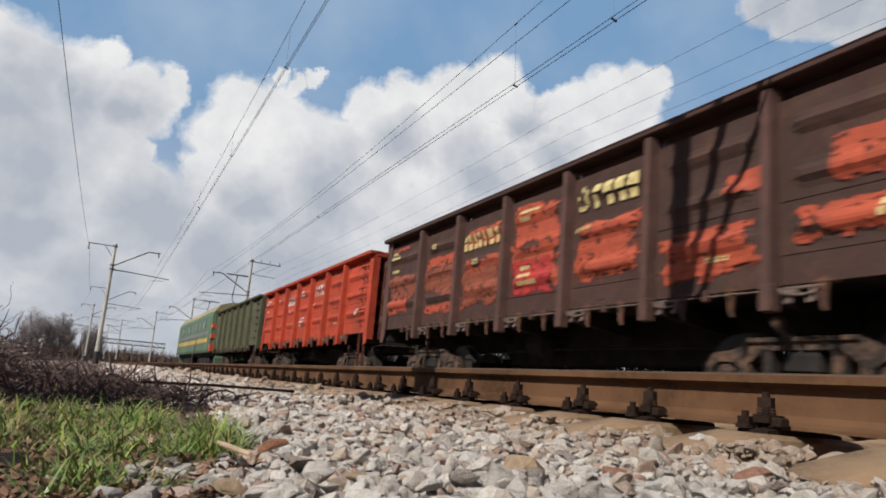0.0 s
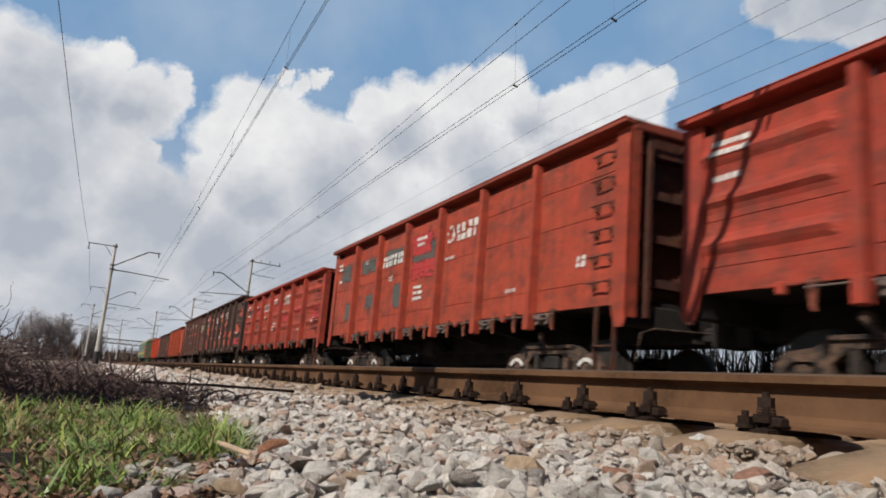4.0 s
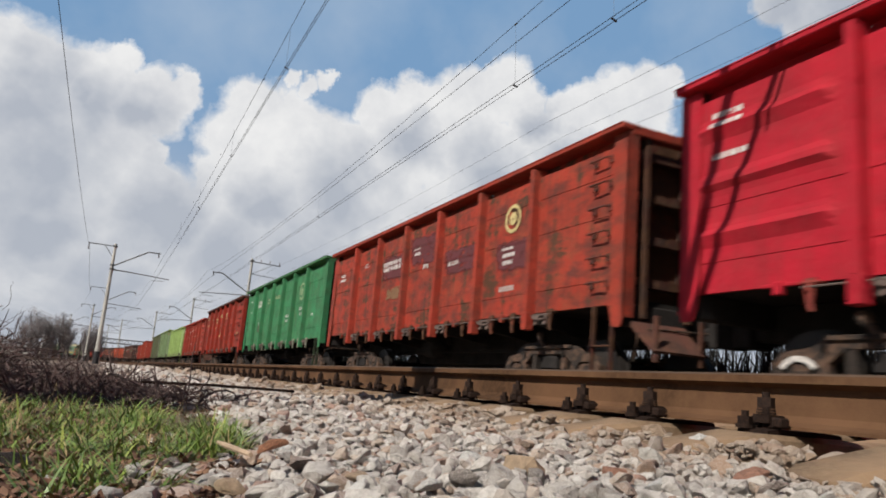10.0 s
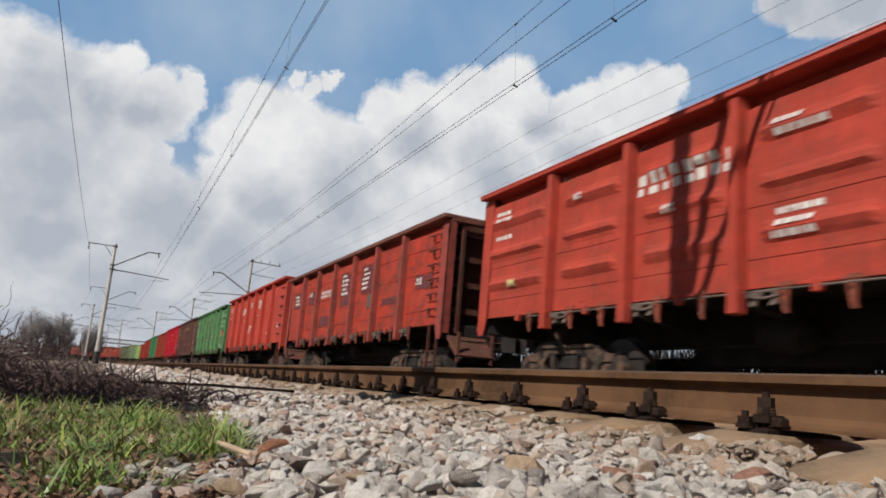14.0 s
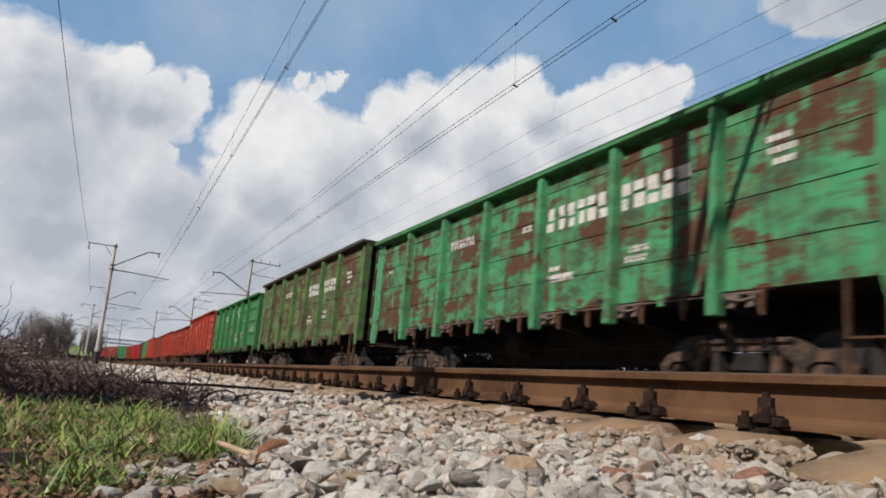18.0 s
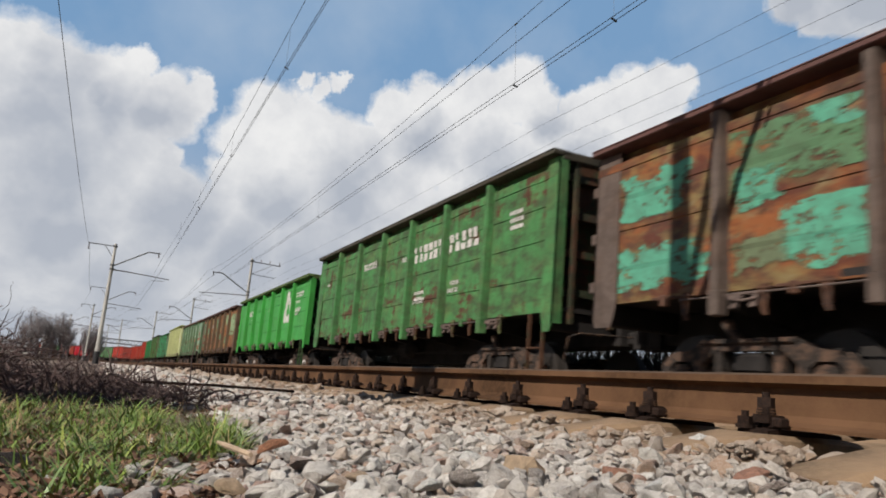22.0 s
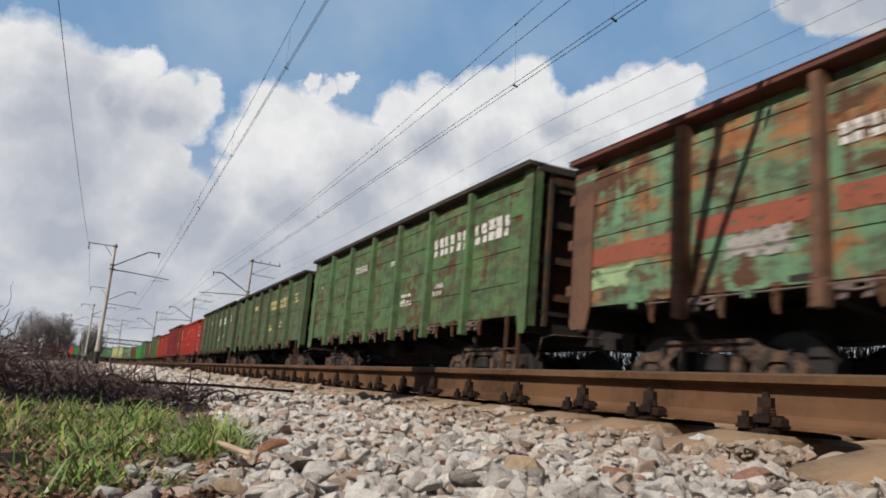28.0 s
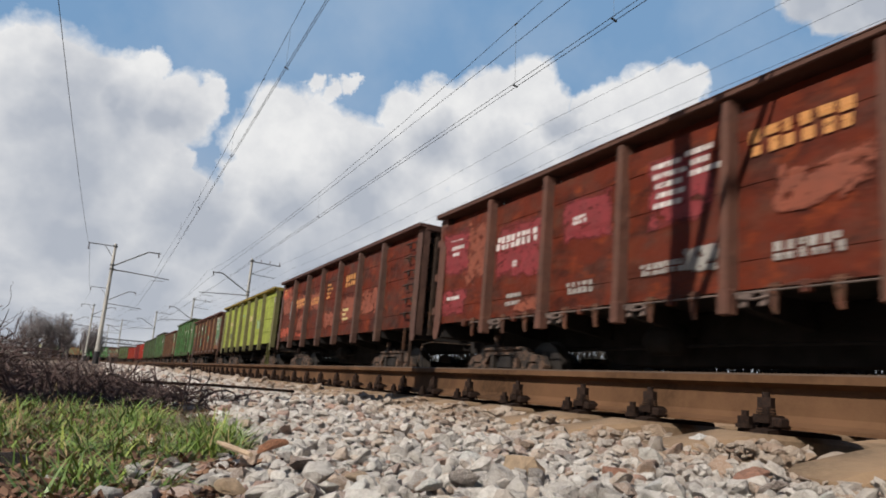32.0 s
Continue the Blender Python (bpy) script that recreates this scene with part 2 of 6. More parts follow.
def ink(key, patch=False):
    """Paint of a marking; it has flaked off in places, a patch more than a stencil."""
    if (key, patch) not in INKS:
        colour = INK_TONES[key]
        m, t, b = nodes_of(("patch_paint_" if patch else "marking_paint_") + key)
        co = t.nodes.new("ShaderNodeTexCoord").outputs["Object"]
        blot, fine = noise_tex(t, 5.0, 6, 0.7, co), noise_tex(t, 30, 4, 0.7, co)
        c = mix(t, ramp(t, blot, 0.40, 0.62, 0, 0.6 if patch else 0.25), colour, tuple(0.45 * q + r for q, r in zip(colour, (0.03, 0.014, 0.01))))
        c = mix(t, ramp(t, fine, 0.45, 0.75, 0, 0.4), c, tuple(0.4 * q + r for q, r in zip(colour, (0.04, 0.02, 0.013))) if patch else (0.14, 0.09, 0.065))
        t.links.new(c, b.inputs["Base Color"])
        b.inputs["Roughness"].default_value = 0.75
        flake = noise_tex(t, 6.5 if patch else 11.0, 9, 0.72, co, (1.0, 0.8, 1.25))
        left = ramp(t, flake, 0.40 if patch else 0.36, 0.45 if patch else 0.42)
        if patch:
            # worn away from its rim inwards
            span_of = t.nodes.new("ShaderNodeSeparateXYZ")
            t.links.new(t.nodes.new("ShaderNodeTexCoord").outputs["Generated"], span_of.inputs[0])
            rim = None
            for axis, most in (("Y", 2.2), ("Z", 1.5)):
                d = calc(t, "MULTIPLY", calc(t, "SUBTRACT", 0.5, calc(t, "ABSOLUTE", calc(t, "SUBTRACT", span_of.outputs[axis], 0.5))), most)
                rim = d if rim is None else calc(t, "MINIMUM", rim, d)
            rag = noise_tex(t, 3.2, 8, 0.68, co, (1.0, 0.75, 1.3))
            left = calc(t, "MULTIPLY", left, ramp(t, calc(t, "ADD", rim, calc(t, "MULTIPLY", calc(t, "SUBTRACT", rag, 0.5), 1.0 if key in "rudmkz" else 2.4)), 0.02 if key in "rudmkz" else 0.08, 0.2, 0, 0.94))
        sock(t, b.inputs["Alpha"], left)
        INKS[key, patch] = m
    return INKS[key, patch]


def markings(wagon, kind, top, text, seed):
    """Stencils and paint patches, panel by panel from the front: P patch, T line of writing as bars, B block of small lines, L badge and writing, R ring, A triangle badge."""
    rng = random.Random(seed)
    edges = [-BACK.get(kind, HALF)] + POSTS + [HALF]
    h = top - SHEET_Z - 0.07
    for order, item in enumerate(text.split(";")):
        LIFT[0] = 0.005 + 0.0007 * order
        it = item.split()
        if not it:
            continue
        what, k, vals, c = it[0][0], int(it[0][1]), [float(x) for x in it[1:-1]], it[-1]
        i = 6 - k
        w = edges[i + 1] - edges[i]
        panel = (kind, w, h, i % 3, edges[i + 1])
        bm = bmesh.new()
        name = "stencil"
        if what in "PQ":
            name = "paint_patch"
            f0, f1, v0, v1 = vals
            laid(bm, panel, f0 * w, f1 * w, v0 * h, v1 * h, 12, 10, 0.006 if what == "P" else 0.002, rng)
        elif what in "TL":
            f, v, size, n = vals
            x, z = f * w, v * h
            if what == "L":
                for a in range(10):
                    a0, a1 = 2 * math.pi * a / 10, 2 * math.pi * (a + 1) / 10
                    r = size * 0.55
                    laid(bm, panel, x + r + r * math.cos(a0) * 0.6, x + r + r * math.cos(a1) * 0.9 + 0.02, z + size / 2 + r * math.sin(a0) * 0.7, z + size / 2 + r * math.sin(a1) + 0.02)
                x += size * 1.35
            for g in range(int(n)):
                wd = size * rng.uniform(0.52, 0.62)
                # two stacked bars for each sign
                split = size * rng.choice((0.42, 0.5, 0.58))
                for z0, z1 in ((0.0, split - 0.06 * size), (split + 0.06 * size, size)):
                    f0 = wd * rng.choice((0.0, 0.0, 0.12, 0.3))
                    laid(bm, panel, x + f0, x + wd * rng.choice((1.0, 1.0, 0.85, 0.65) if f0 < 0.2 * wd else (1.0, 1.0)), z + z0, z + z1, 1, 2)
                x += wd + size * 0.17
        elif what == "B":
            f, v, n = vals
            for g in range(int(n)):
                x, z = f * w + rng.uniform(0, 0.08), v * h - g * 0.12
                end = x + rng.uniform(0.22, 0.5)
                while x < end:
                    wd = rng.uniform(0.04, 0.12)
                    laid(bm, panel, x, x + wd, z, z + 0.065)
                    x += wd + 0.025
        elif what == "R":
            f, v, r = vals
            for a in range(16):
                a0, a1 = 2 * math.pi * a / 16, 2 * math.pi * (a + 1) / 16
                for r0, r1 in ((r * 0.75, r), (0.1 * r, r * 0.45)):
                    kindv, ww, hh, sd, front = panel
                    q = []
                    for rad, an in ((r0, a0), (r1, a0), (r1, a1), (r0, a1)):
                        ff, vv = f * w + rad * math.cos(an), v * h + rad * math.sin(an)
                        q.append(bm.verts.new((SHEET_X + panel_depth(kindv, ww, hh, sd, ww - ff, vv) - 0.016, front - ff, SHEET_Z + vv)))
                    bm.faces.new(q)
        elif what == "A":
            f, v, r = vals
            for a in range(3):
                b0 = math.pi / 2 + a * 2 * math.pi / 3
                for g in range(5):
                    q = (g + 0.5) / 5
                    ff = f * w + r * (math.cos(b0) * (1 - q) + math.cos(b0 + 2 * math.pi / 3) * q)
                    vv = v * h + r * (math.sin(b0) * (1 - q) + math.sin(b0 + 2 * math.pi / 3) * q)
                    laid(bm, panel, ff - r * 0.2, ff + r * 0.2, vv - r * 0.2, vv + r * 0.2, 2, 2, 0.02, rng)
        me = done(bm, name, ink(c, what == "P"))
        ob = put(name, me, wagon)
        if name == "stencil":
            ob["kind"] = "stuff"


def post_mesh(h):
    bm = bmesh.new()
    prism(bm, [(0.07, -0.072), (-0.085, -0.054), (-0.1, -0.042), (-0.1, 0.042), (-0.085, 0.054), (0.07, 0.072)], "z", 0.26, h)
    box(bm, -0.1, 0.04, -0.07, 0.07, 0.0, 0.262, 0.01)
    return done(bm, "post", PAINT)


def corner_post_mesh(h, wide, s):
    """Flat plate over a body's corner, drawn down below the sheets with its foot cut aslant; s says which end it closes."""
    bm = bmesh.new()
    prism(bm, [(s * 0.11, h), (s * (0.11 - wide), h), (s * (0.11 - wide), 0.19), (s * (0.15 - wide), 0.02), (s * (0.2 - wide), -0.1), (s * 0.05, -0.1), (s * 0.11, 0.02)], "x", -0.02, 0.0)
    box(bm, -0.02, 0.14, min(s * 0.085, s * 0.11), max(s * 0.085, s * 0.11), 0.02, h)
    return done(bm, "corner_post", PAINT)


def corner_tab_mesh():
    """Short lug welded to the leading edge of a corner."""
    bm = bmesh.new()
    box(bm, -0.03, 0.06, 0.1, 0.19, -0.07, 0.07, 0.008)
    return done(bm, "corner_tab", PAINT)


def chord_mesh(rear, s):
    """Top beam of one side; s is -1 on the near side."""
    bm = bmesh.new()
    for x0, x1, z0, z1, bevel in ((-0.105, 0.2, -0.082, 0.0, 0.012), (-0.115, 0.02, -0.02, -0.002, 0.004)):
        box(bm, min(-s * x0, -s * x1), max(-s * x0, -s * x1), rear - 0.02, HALF + 0.02, z0, z1, bevel)
    return done(bm, "top_chord", PAINT)


def end_wall_mesh(h):
    bm = bmesh.new()
    box(bm, -1.42, 1.42, -0.012, 0.012, 0, h)
    return done(bm, "end_wall", PAINT)


def end_rib_mesh():
    """A deep channel across the end wall."""
    bm = bmesh.new()
    box(bm, -1.38, 1.38, -0.17, -0.012, -0.055, -0.035)
    box(bm, -1.38, 1.38, -0.17, -0.012, 0.035, 0.055)
    box(bm, -1.38, 1.38, -0.172, -0.16, -0.055, 0.055)
    return done(bm, "end_rib", PAINT)


def end_stile_mesh(h):
    bm = bmesh.new()
    box(bm, -0.045, 0.045, -0.23, -0.012, -0.2, h, 0.01)
    return done(bm, "end_stile", PAINT)


def bogie_side_mesh():
    """Cast side frame, faces -x, centre at the origin, axle line at z = 0.475."""
    bm = bmesh.new()
    top = [(-1.22, 0.34), (-1.24, 0.58), (-1.12, 0.72), (-0.78, 0.76), (-0.58, 0.86), (0.58, 0.86), (0.78, 0.76), (1.12, 0.72), (1.24, 0.58), (1.22, 0.34)]
    under = [(1.12, 0.34), (1.10, 0.56), (1.02, 0.63), (0.82, 0.63), (0.74, 0.56), (0.60, 0.62), (0.44, 0.74), (-0.44, 0.74), (-0.60, 0.62), (-0.74, 0.56), (-0.82, 0.63), (-1.02, 0.63), (-1.10, 0.56), (-1.12, 0.34)]
    prism(bm, top + under, "x", -0.07, 0.07)
    box(bm, -0.105, -0.06, -0.62, 0.62, 0.815, 0.865, 0.008)
    for s in (-1, 1):
        prism(bm, [(s * 0.26, 0.15), (s * 0.74, 0.40), (s * 0.74, 0.58), (s * 0.62, 0.62), (s * 0.60, 0.46), (s * 0.2, 0.27)], "x", -0.07, 0.06)
        prism(bm, [(s * 0.34, 0.2), (s * 0.44, 0.2), (s * 0.44, 0.76), (s * 0.34, 0.76)], "x", -0.06, 0.06)
        disc(bm, -0.08, 0.06, s * 0.925, 0.475, 0.13, 14)
        disc(bm, -0.11, -0.07, s * 0.925, 0.475, 0.08, 10)
    box(bm, -0.09, 0.09, -0.36, 0.36, 0.13, 0.24, 0.02)
    return done(bm, "side_frame", BOGIE)


def springs_mesh():
    bm = bmesh.new()
    for y in (-0.2, 0.0, 0.2):
        for k in range(6):
            tube(bm, [(0, y, 0.24 + k * 0.045), (0, y, 0.262 + k * 0.045)], 0.085 if k % 2 else 0.09, 10)
            tube(bm, [(0, y, 0.262 + k * 0.045), (0, y, 0.285 + k * 0.045)], 0.06, 8)
    return done(bm, "springs", UNDER)


def wheelset_mesh():
    bm = bmesh.new()
    disc(bm, -1.0, 1.0, 0, 0, 0.08, 10)
    for s in (-1, 1):
        x = s * 0.797
        disc(bm, x - 0.065, x + 0.065, 0, 0, 0.475, 28)
        disc(bm, min(x - s * 0.1, x - s * 0.065), max(x - s * 0.1, x - s * 0.065), 0, 0, 0.505, 28)
        disc(bm, x - 0.10, x + 0.10, 0, 0, 0.14, 12)
        for k in range(6):
            a = k * math.pi / 3
            box(bm, x - 0.075, x + 0.075, 0.26 * math.cos(a) - 0.05, 0.26 * math.cos(a) + 0.05, 0.26 * math.sin(a) - 0.05, 0.26 * math.sin(a) + 0.05)
    return done(bm, "wheelset", WHEEL)


def latch_mesh():
    """Tapered claw of one floor hatch, hanging under the side sill, with its pin."""
    bm = bmesh.new()
    prism(bm, [(-0.055, 0.05), (0.055, 0.05), (0.05, -0.08), (0.03, -0.2), (0.0, -0.255), (-0.03, -0.25), (-0.02, -0.2), (-0.035, -0.08)], "x", -0.06, -0.03)
    box(bm, -0.065, 0.05, -0.1, 0.1, 0.0, 0.025, 0.005)
    disc(bm, -0.085, 0.0, 0.012, -0.05, 0.022, 8)
    return done(bm, "hatch_latch", PAINT)


def toggle_mesh():
    """Catch beside a claw: a short rail with two dropped hooks and a bent tongue."""
    bm = bmesh.new()
    box(bm, -0.07, -0.03, -0.2, 0.16, -0.05, -0.02, 0.005)
    for y in (-0.19, 0.05):
        prism(bm, [(y, -0.02), (y + 0.05, -0.02), (y + 0.05, -0.12), (y + 0.09, -0.15), (y + 0.09, -0.18), (y + 0.01, -0.165), (y, -0.12)], "x", -0.065, -0.035)
    tube(bm, [(-0.07, -0.2, -0.09), (-0.085, -0.05, -0.11), (-0.075, 0.14, -0.085)], 0.014, 6)
    return done(bm, "hatch_toggle", BAR)


def locking_bar_mesh():
    """The bar along the hatches with a small angle bracket beside each post."""
    bm = bmesh.new()
    tube(bm, [(0, -4.9, 0), (0, 0, 0.008), (0, 4.9, 0)], 0.011, 6)
    for y in POSTS:
        box(bm, -0.03, 0.03, y - 0.3, y - 0.12, -0.05, -0.012, 0.004)
    return done(bm, "locking_bar", BAR)


def rung_mesh():
    bm = bmesh.new()
    tube(bm, [(0.02, -0.17, 0.02), (-0.11, -0.17, 0.0), (-0.11, 0.17, 0.0), (0.02, 0.17, 0.02)], 0.014, 6)
    box(bm, -0.02, 0.01, -0.21, -0.13, -0.05, 0.05), box(bm, -0.02, 0.01, 0.13, 0.21, -0.05, 0.05)
    return done(bm, "rung", PAINT)


def coupler_mesh():
    bm = bmesh.new()
    box(bm, -0.1, 0.1, -0.05, 0.4, 0.95, 1.15, 0.03)
    prism(bm, [(-0.2, 0.32), (0.22, 0.32), (0.25, 0.52), (0.1, 0.62), (0.02, 0.5), (-0.16, 0.6), (-0.22, 0.5)], "z", 0.88, 1.22)
    return done(bm, "coupler", UNDER)


def white_arc_mesh():
    """White paint on the jaw over an axle box."""
    bm = bmesh.new()
    pts = [(0.25 * math.cos(a), 0.44 + 0.245 * math.sin(a)) for a in [math.pi * k / 10 for k in range(2, 9)]]
    inner = [(0.20 * math.cos(a), 0.44 + 0.19 * math.sin(a)) for a in [math.pi * k / 10 for k in range(8, 1, -1)]]
    prism(bm, pts + inner, "x", -0.085, -0.074)
    return done(bm, "white_jaw_paint", ink("w"))


def bogie(parent, y, white=False):
    b = put("bogie", cached("bolster", lambda: bolster_mesh()), parent, (0, y, 0))
    for s in (-1, 1):
        put("side_frame", cached("side_frame", bogie_side_mesh), b, (s * 1.02, 0, 0))
        put("spring_set", cached("springs", springs_mesh), b, (s * 1.02, 0, 0))
    if white:
        for s in (-1, 1):
            put("white_jaw_paint", cached("white", white_arc_mesh), b, (-1.02, s * 0.925, 0))
    put("damper", cached("damper", damper_mesh), b)
    for s in (-1, 1):
        w = put("wheelset", cached("wheelset", wheelset_mesh), b)
        w.matrix_parent_inverse = Matrix.Translation((0, s * 0.925, 0.475))
        WHEELS.append(w)
    return b


def damper_mesh():
    bm = bmesh.new()
    tube(bm, [(-1.05, 0.3, 1.05), (-1.08, 0.1, 0.84)], [0.07, 0.05], 8)
    return done(bm, "damper", BOGIE)


def bolster_mesh():
    bm = bmesh.new()
    box(bm, -1.1, 1.1, -0.2, 0.2, 0.5, 0.72, 0.04)
    box(bm, -0.9, 0.9, -0.06, 0.06, 0.25, 0.36, 0.02)
    return done(bm, "bolster", UNDER)


WHEELS = []
TRAIN = []
SHEET_X = -1.405           # the near side's sheets
SHEET_Z = 1.31             # lower edge of the side sheets over the rail


def gondola(colour, kind, top, wear, label, marks="", chord=None, post=None, white=False, hatches=True, seed=0, rungs=True, platform=False):
    """A four-axle open wagon. colour: its paint; kind: how its sides are pressed; top: height over the rail; wear: how rusty."""
    col, chord_col, post_col = (*colour, wear), (*(chord or colour), wear * 0.45), (*(post or colour), wear * 0.7)
    # end and rib paint darkened to hold the gap's shade, plus extra rust
    end_shade_col = (*[0.2 * c + q for c, q in zip(colour, (0.016, 0.011, 0.009))], min(1.0, wear + 0.2))
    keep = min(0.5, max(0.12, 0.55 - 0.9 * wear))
    rib_shade_col = (*[keep * c + q for c, q in zip(colour, (0.014, 0.010, 0.008))], min(1.0, wear + 0.1))
    latch_col = (0.45 * colour[0] + 0.095, 0.45 * colour[1] + 0.042, 0.45 * colour[2] + 0.026, min(1.0, wear + 0.25))
    if seed in (9, 11, 14):
        latch_col = (0.36, 0.36, 0.27, 0.3)
    w = tagged(new("gondola_wagon"), label, "freight wagon", "wagons of the train")
    h = top - SHEET_Z - 0.07
    edges = [-BACK.get(kind, HALF)] + POSTS + [HALF]
    for i in range(7):
        wd = edges[i + 1] - edges[i]
        put("side_panel", cached(("panel", kind, round(wd, 2), top, i % 3), lambda: panel_mesh(kind, wd, h, i % 3)), w, (SHEET_X, edges[i], SHEET_Z), colour=col)
        if seed in STAINED:
            slot = w.children[-1].material_slots[0]
            slot.link, slot.material = "OBJECT", STAINED[seed]
    for y in POSTS:
        put("post", cached(("post", top), lambda: post_mesh(top - 1.05 - 0.12)), w, (-1.46, y, 1.05), colour=post_col)
    wide = 0.46 if kind == "planked" else 0.3
    tabs = kind == "planked" or sum(colour) < 0.25
    for s in (-1, 1):
        end = HALF if s > 0 else BACK.get(kind, HALF)
        cp = put("corner_post", cached(("corner", top, wide if s > 0 else 0.3, s), lambda: corner_post_mesh(top - 1.12 - 0.1, wide if s > 0 else 0.3, s)), w, (-1.43, s * (end - 0.1), 1.12), colour=post_col)
        if tabs and s > 0:
            for k in range(3):
                put("corner_tab", cached("corner_tab", corner_tab_mesh), cp, (0, 0, (top - 1.24) * (0.2 + 0.3 * k)), colour=post_col)
        e = put("end_wall", cached(("end", top), lambda: end_wall_mesh(top - 1.4)), w, (0, s * (end - 0.25), 1.35), colour=end_shade_col)
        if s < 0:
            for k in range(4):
                put("end_rib", cached("end_rib", end_rib_mesh), e, (0, 0, (top - 1.4) * (0.12 + 0.25 * k)), colour=rib_shade_col)
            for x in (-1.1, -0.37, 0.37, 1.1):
                put("end_stile", cached(("stile", top), lambda: end_stile_mesh(top - 1.4)), e, (x, 0, 0), colour=rib_shade_col)
        put("top_chord", cached(("chord", edges[0], s), lambda: chord_mesh(edges[0], s)), w, (s * 1.46, 0, top), colour=chord_col)
        put("coupler", cached("coupler", coupler_mesh), w, (0, s * (HALF - 0.15), 0), turn=0 if s > 0 else math.pi)
        put("end_beam", cached("end_beam", end_beam_mesh), w, (0, s * (end - 0.16), 1.0))
        put("end_chord", cached("end_chord", end_chord_mesh), w, (0, s * end - (0.0 if s > 0 else -0.12), top), colour=chord_col)
    put("far_side", cached(("far", top, edges[0]), lambda: far_side_mesh(top, edges[0])), w, colour=col)
    for y in POSTS:
        put("post", cached(("post", top), lambda: post_mesh(top - 1.05 - 0.12)), w, (1.46, y, 1.05), colour=post_col, turn=math.pi)
    put("floor", cached("floor", floor_mesh), w)
    put("centre_sill", cached("sill", sill_mesh), w)
    for y in POSTS:
        put("crossbearer", cached("bearer", bearer_mesh), w, (0, y, 0))
    put("brake_cylinder", cached("cylinder", cylinder_mesh), w)
    put("air_tank", cached("tank", tank_mesh), w)
    put("brake_rod", cached("rod", rod_mesh), w)
    if hatches:
        put("locking_bar", cached("bar", locking_bar_mesh), w, (-1.46, 0, SHEET_Z - 0.05))
        for y in POSTS:
            for d in (-0.55, 0.5):
                if abs(y + d) < 5.3:
                    put("hatch_latch", cached("latch", latch_mesh), w, (-1.40, y + d, SHEET_Z - 0.02), colour=latch_col)
            put("hatch_toggle", cached("toggle", toggle_mesh), w, (-1.40, y - 0.28, SHEET_Z - 0.01))
            put("hatch_hinge", cached("hinge", hinge_mesh), w, (-1.40, y + 0.85, SHEET_Z), colour=col)
    if rungs:
        for k in range(6):
            put("rung", cached("rung", rung_mesh), w, (SHEET_X - 0.03, -HALF + 0.5, SHEET_Z + 0.28 + k * (h - 0.5) / 5.3), colour=(*[0.35 * c + 0.012 for c in colour], wear))
    put("step_ladder", cached("ladder", ladder_mesh), w, (-1.42, edges[0] + 0.42, 0), colour=end_shade_col)
    put("uncoupling_lever", cached("lever", lever_mesh), w, (0, -HALF, 0))
    if platform:
        put("brake_platform", cached("platform", platform_mesh), w, (0, -HALF, 0), colour=(*[0.2 * c + q for c, q in zip(colour, (0.045, 0.035, 0.028))], 0.6))
    for y in (-4.325, 4.325):
        bogie(w, y, white)
    markings(w, kind, top, marks, seed)
    return w


def floor_mesh():
    bm = bmesh.new()
    box(bm, -1.40, 1.40, -HALF + 0.15, HALF - 0.15, 1.33, 1.40)
    return done(bm, "floor", UNDER)


def sill_mesh():
    bm = bmesh.new()
    box(bm, -0.25, 0.25, -HALF + 0.1, HALF - 0.1, 0.92, 1.33, 0.02)
    prism(bm, [(-2.9, 0.93), (-2.5, 0.66), (2.5, 0.66), (2.9, 0.93)], "x", -0.22, 0.22)
    return done(bm, "centre_sill", UNDER)


def bearer_mesh():
    bm = bmesh.new()
    prism(bm, [(-1.40, 1.325), (-1.40, 1.16), (-0.26, 1.02), (-0.26, 1.325)], "y", -0.06, 0.06)
    prism(bm, [(1.40, 1.325), (1.40, 1.16), (0.26, 1.02), (0.26, 1.325)], "y", -0.06, 0.06)
    return done(bm, "crossbearer", UNDER)


def cylinder_mesh():
    bm = bmesh.new()
    tube(bm, [(-0.55, 0.7, 0.95), (-0.55, 0.8, 0.95), (-0.55, 1.25, 0.95), (-0.55, 1.4, 0.95)], [0.08, 0.2, 0.2, 0.1], 14)
    return done(bm, "brake_cylinder", UNDER)


def tank_mesh():
    bm = bmesh.new()
    tube(bm, [(0.6, -1.7, 0.92), (0.6, -1.6, 0.92), (0.6, -0.6, 0.92), (0.6, -0.5, 0.92)], [0.1, 0.2, 0.2, 0.1], 14)
    return done(bm, "air_tank", UNDER)


def rod_mesh():
    bm = bmesh.new()
    tube(bm, [(-0.55, -3.2, 0.84), (-0.5, 0.0, 0.88), (-0.55, 3.2, 0.84)], 0.022, 6)
    return done(bm, "brake_rod", UNDER)


def hinge_mesh():
    bm = bmesh.new()
    box(bm, -0.07, 0.0, -0.05, 0.05, -0.1, 0.03, 0.01)
    box(bm, -0.05, 0.0, -0.2, 0.2, -0.02, 0.015, 0.006)
    return done(bm, "hatch_hinge", PAINT)


def ladder_mesh():
    bm = bmesh.new()
    for y in (-0.19, 0.19):
        box(bm, -0.03, 0.03, y - 0.012, y + 0.012, 0.42, 1.3, 0.004)
    for z in (0.45, 0.78):
        box(bm, -0.05, 0.05, -0.19, 0.19, z, z + 0.022, 0.004)
    return done(bm, "step_ladder", PAINT)


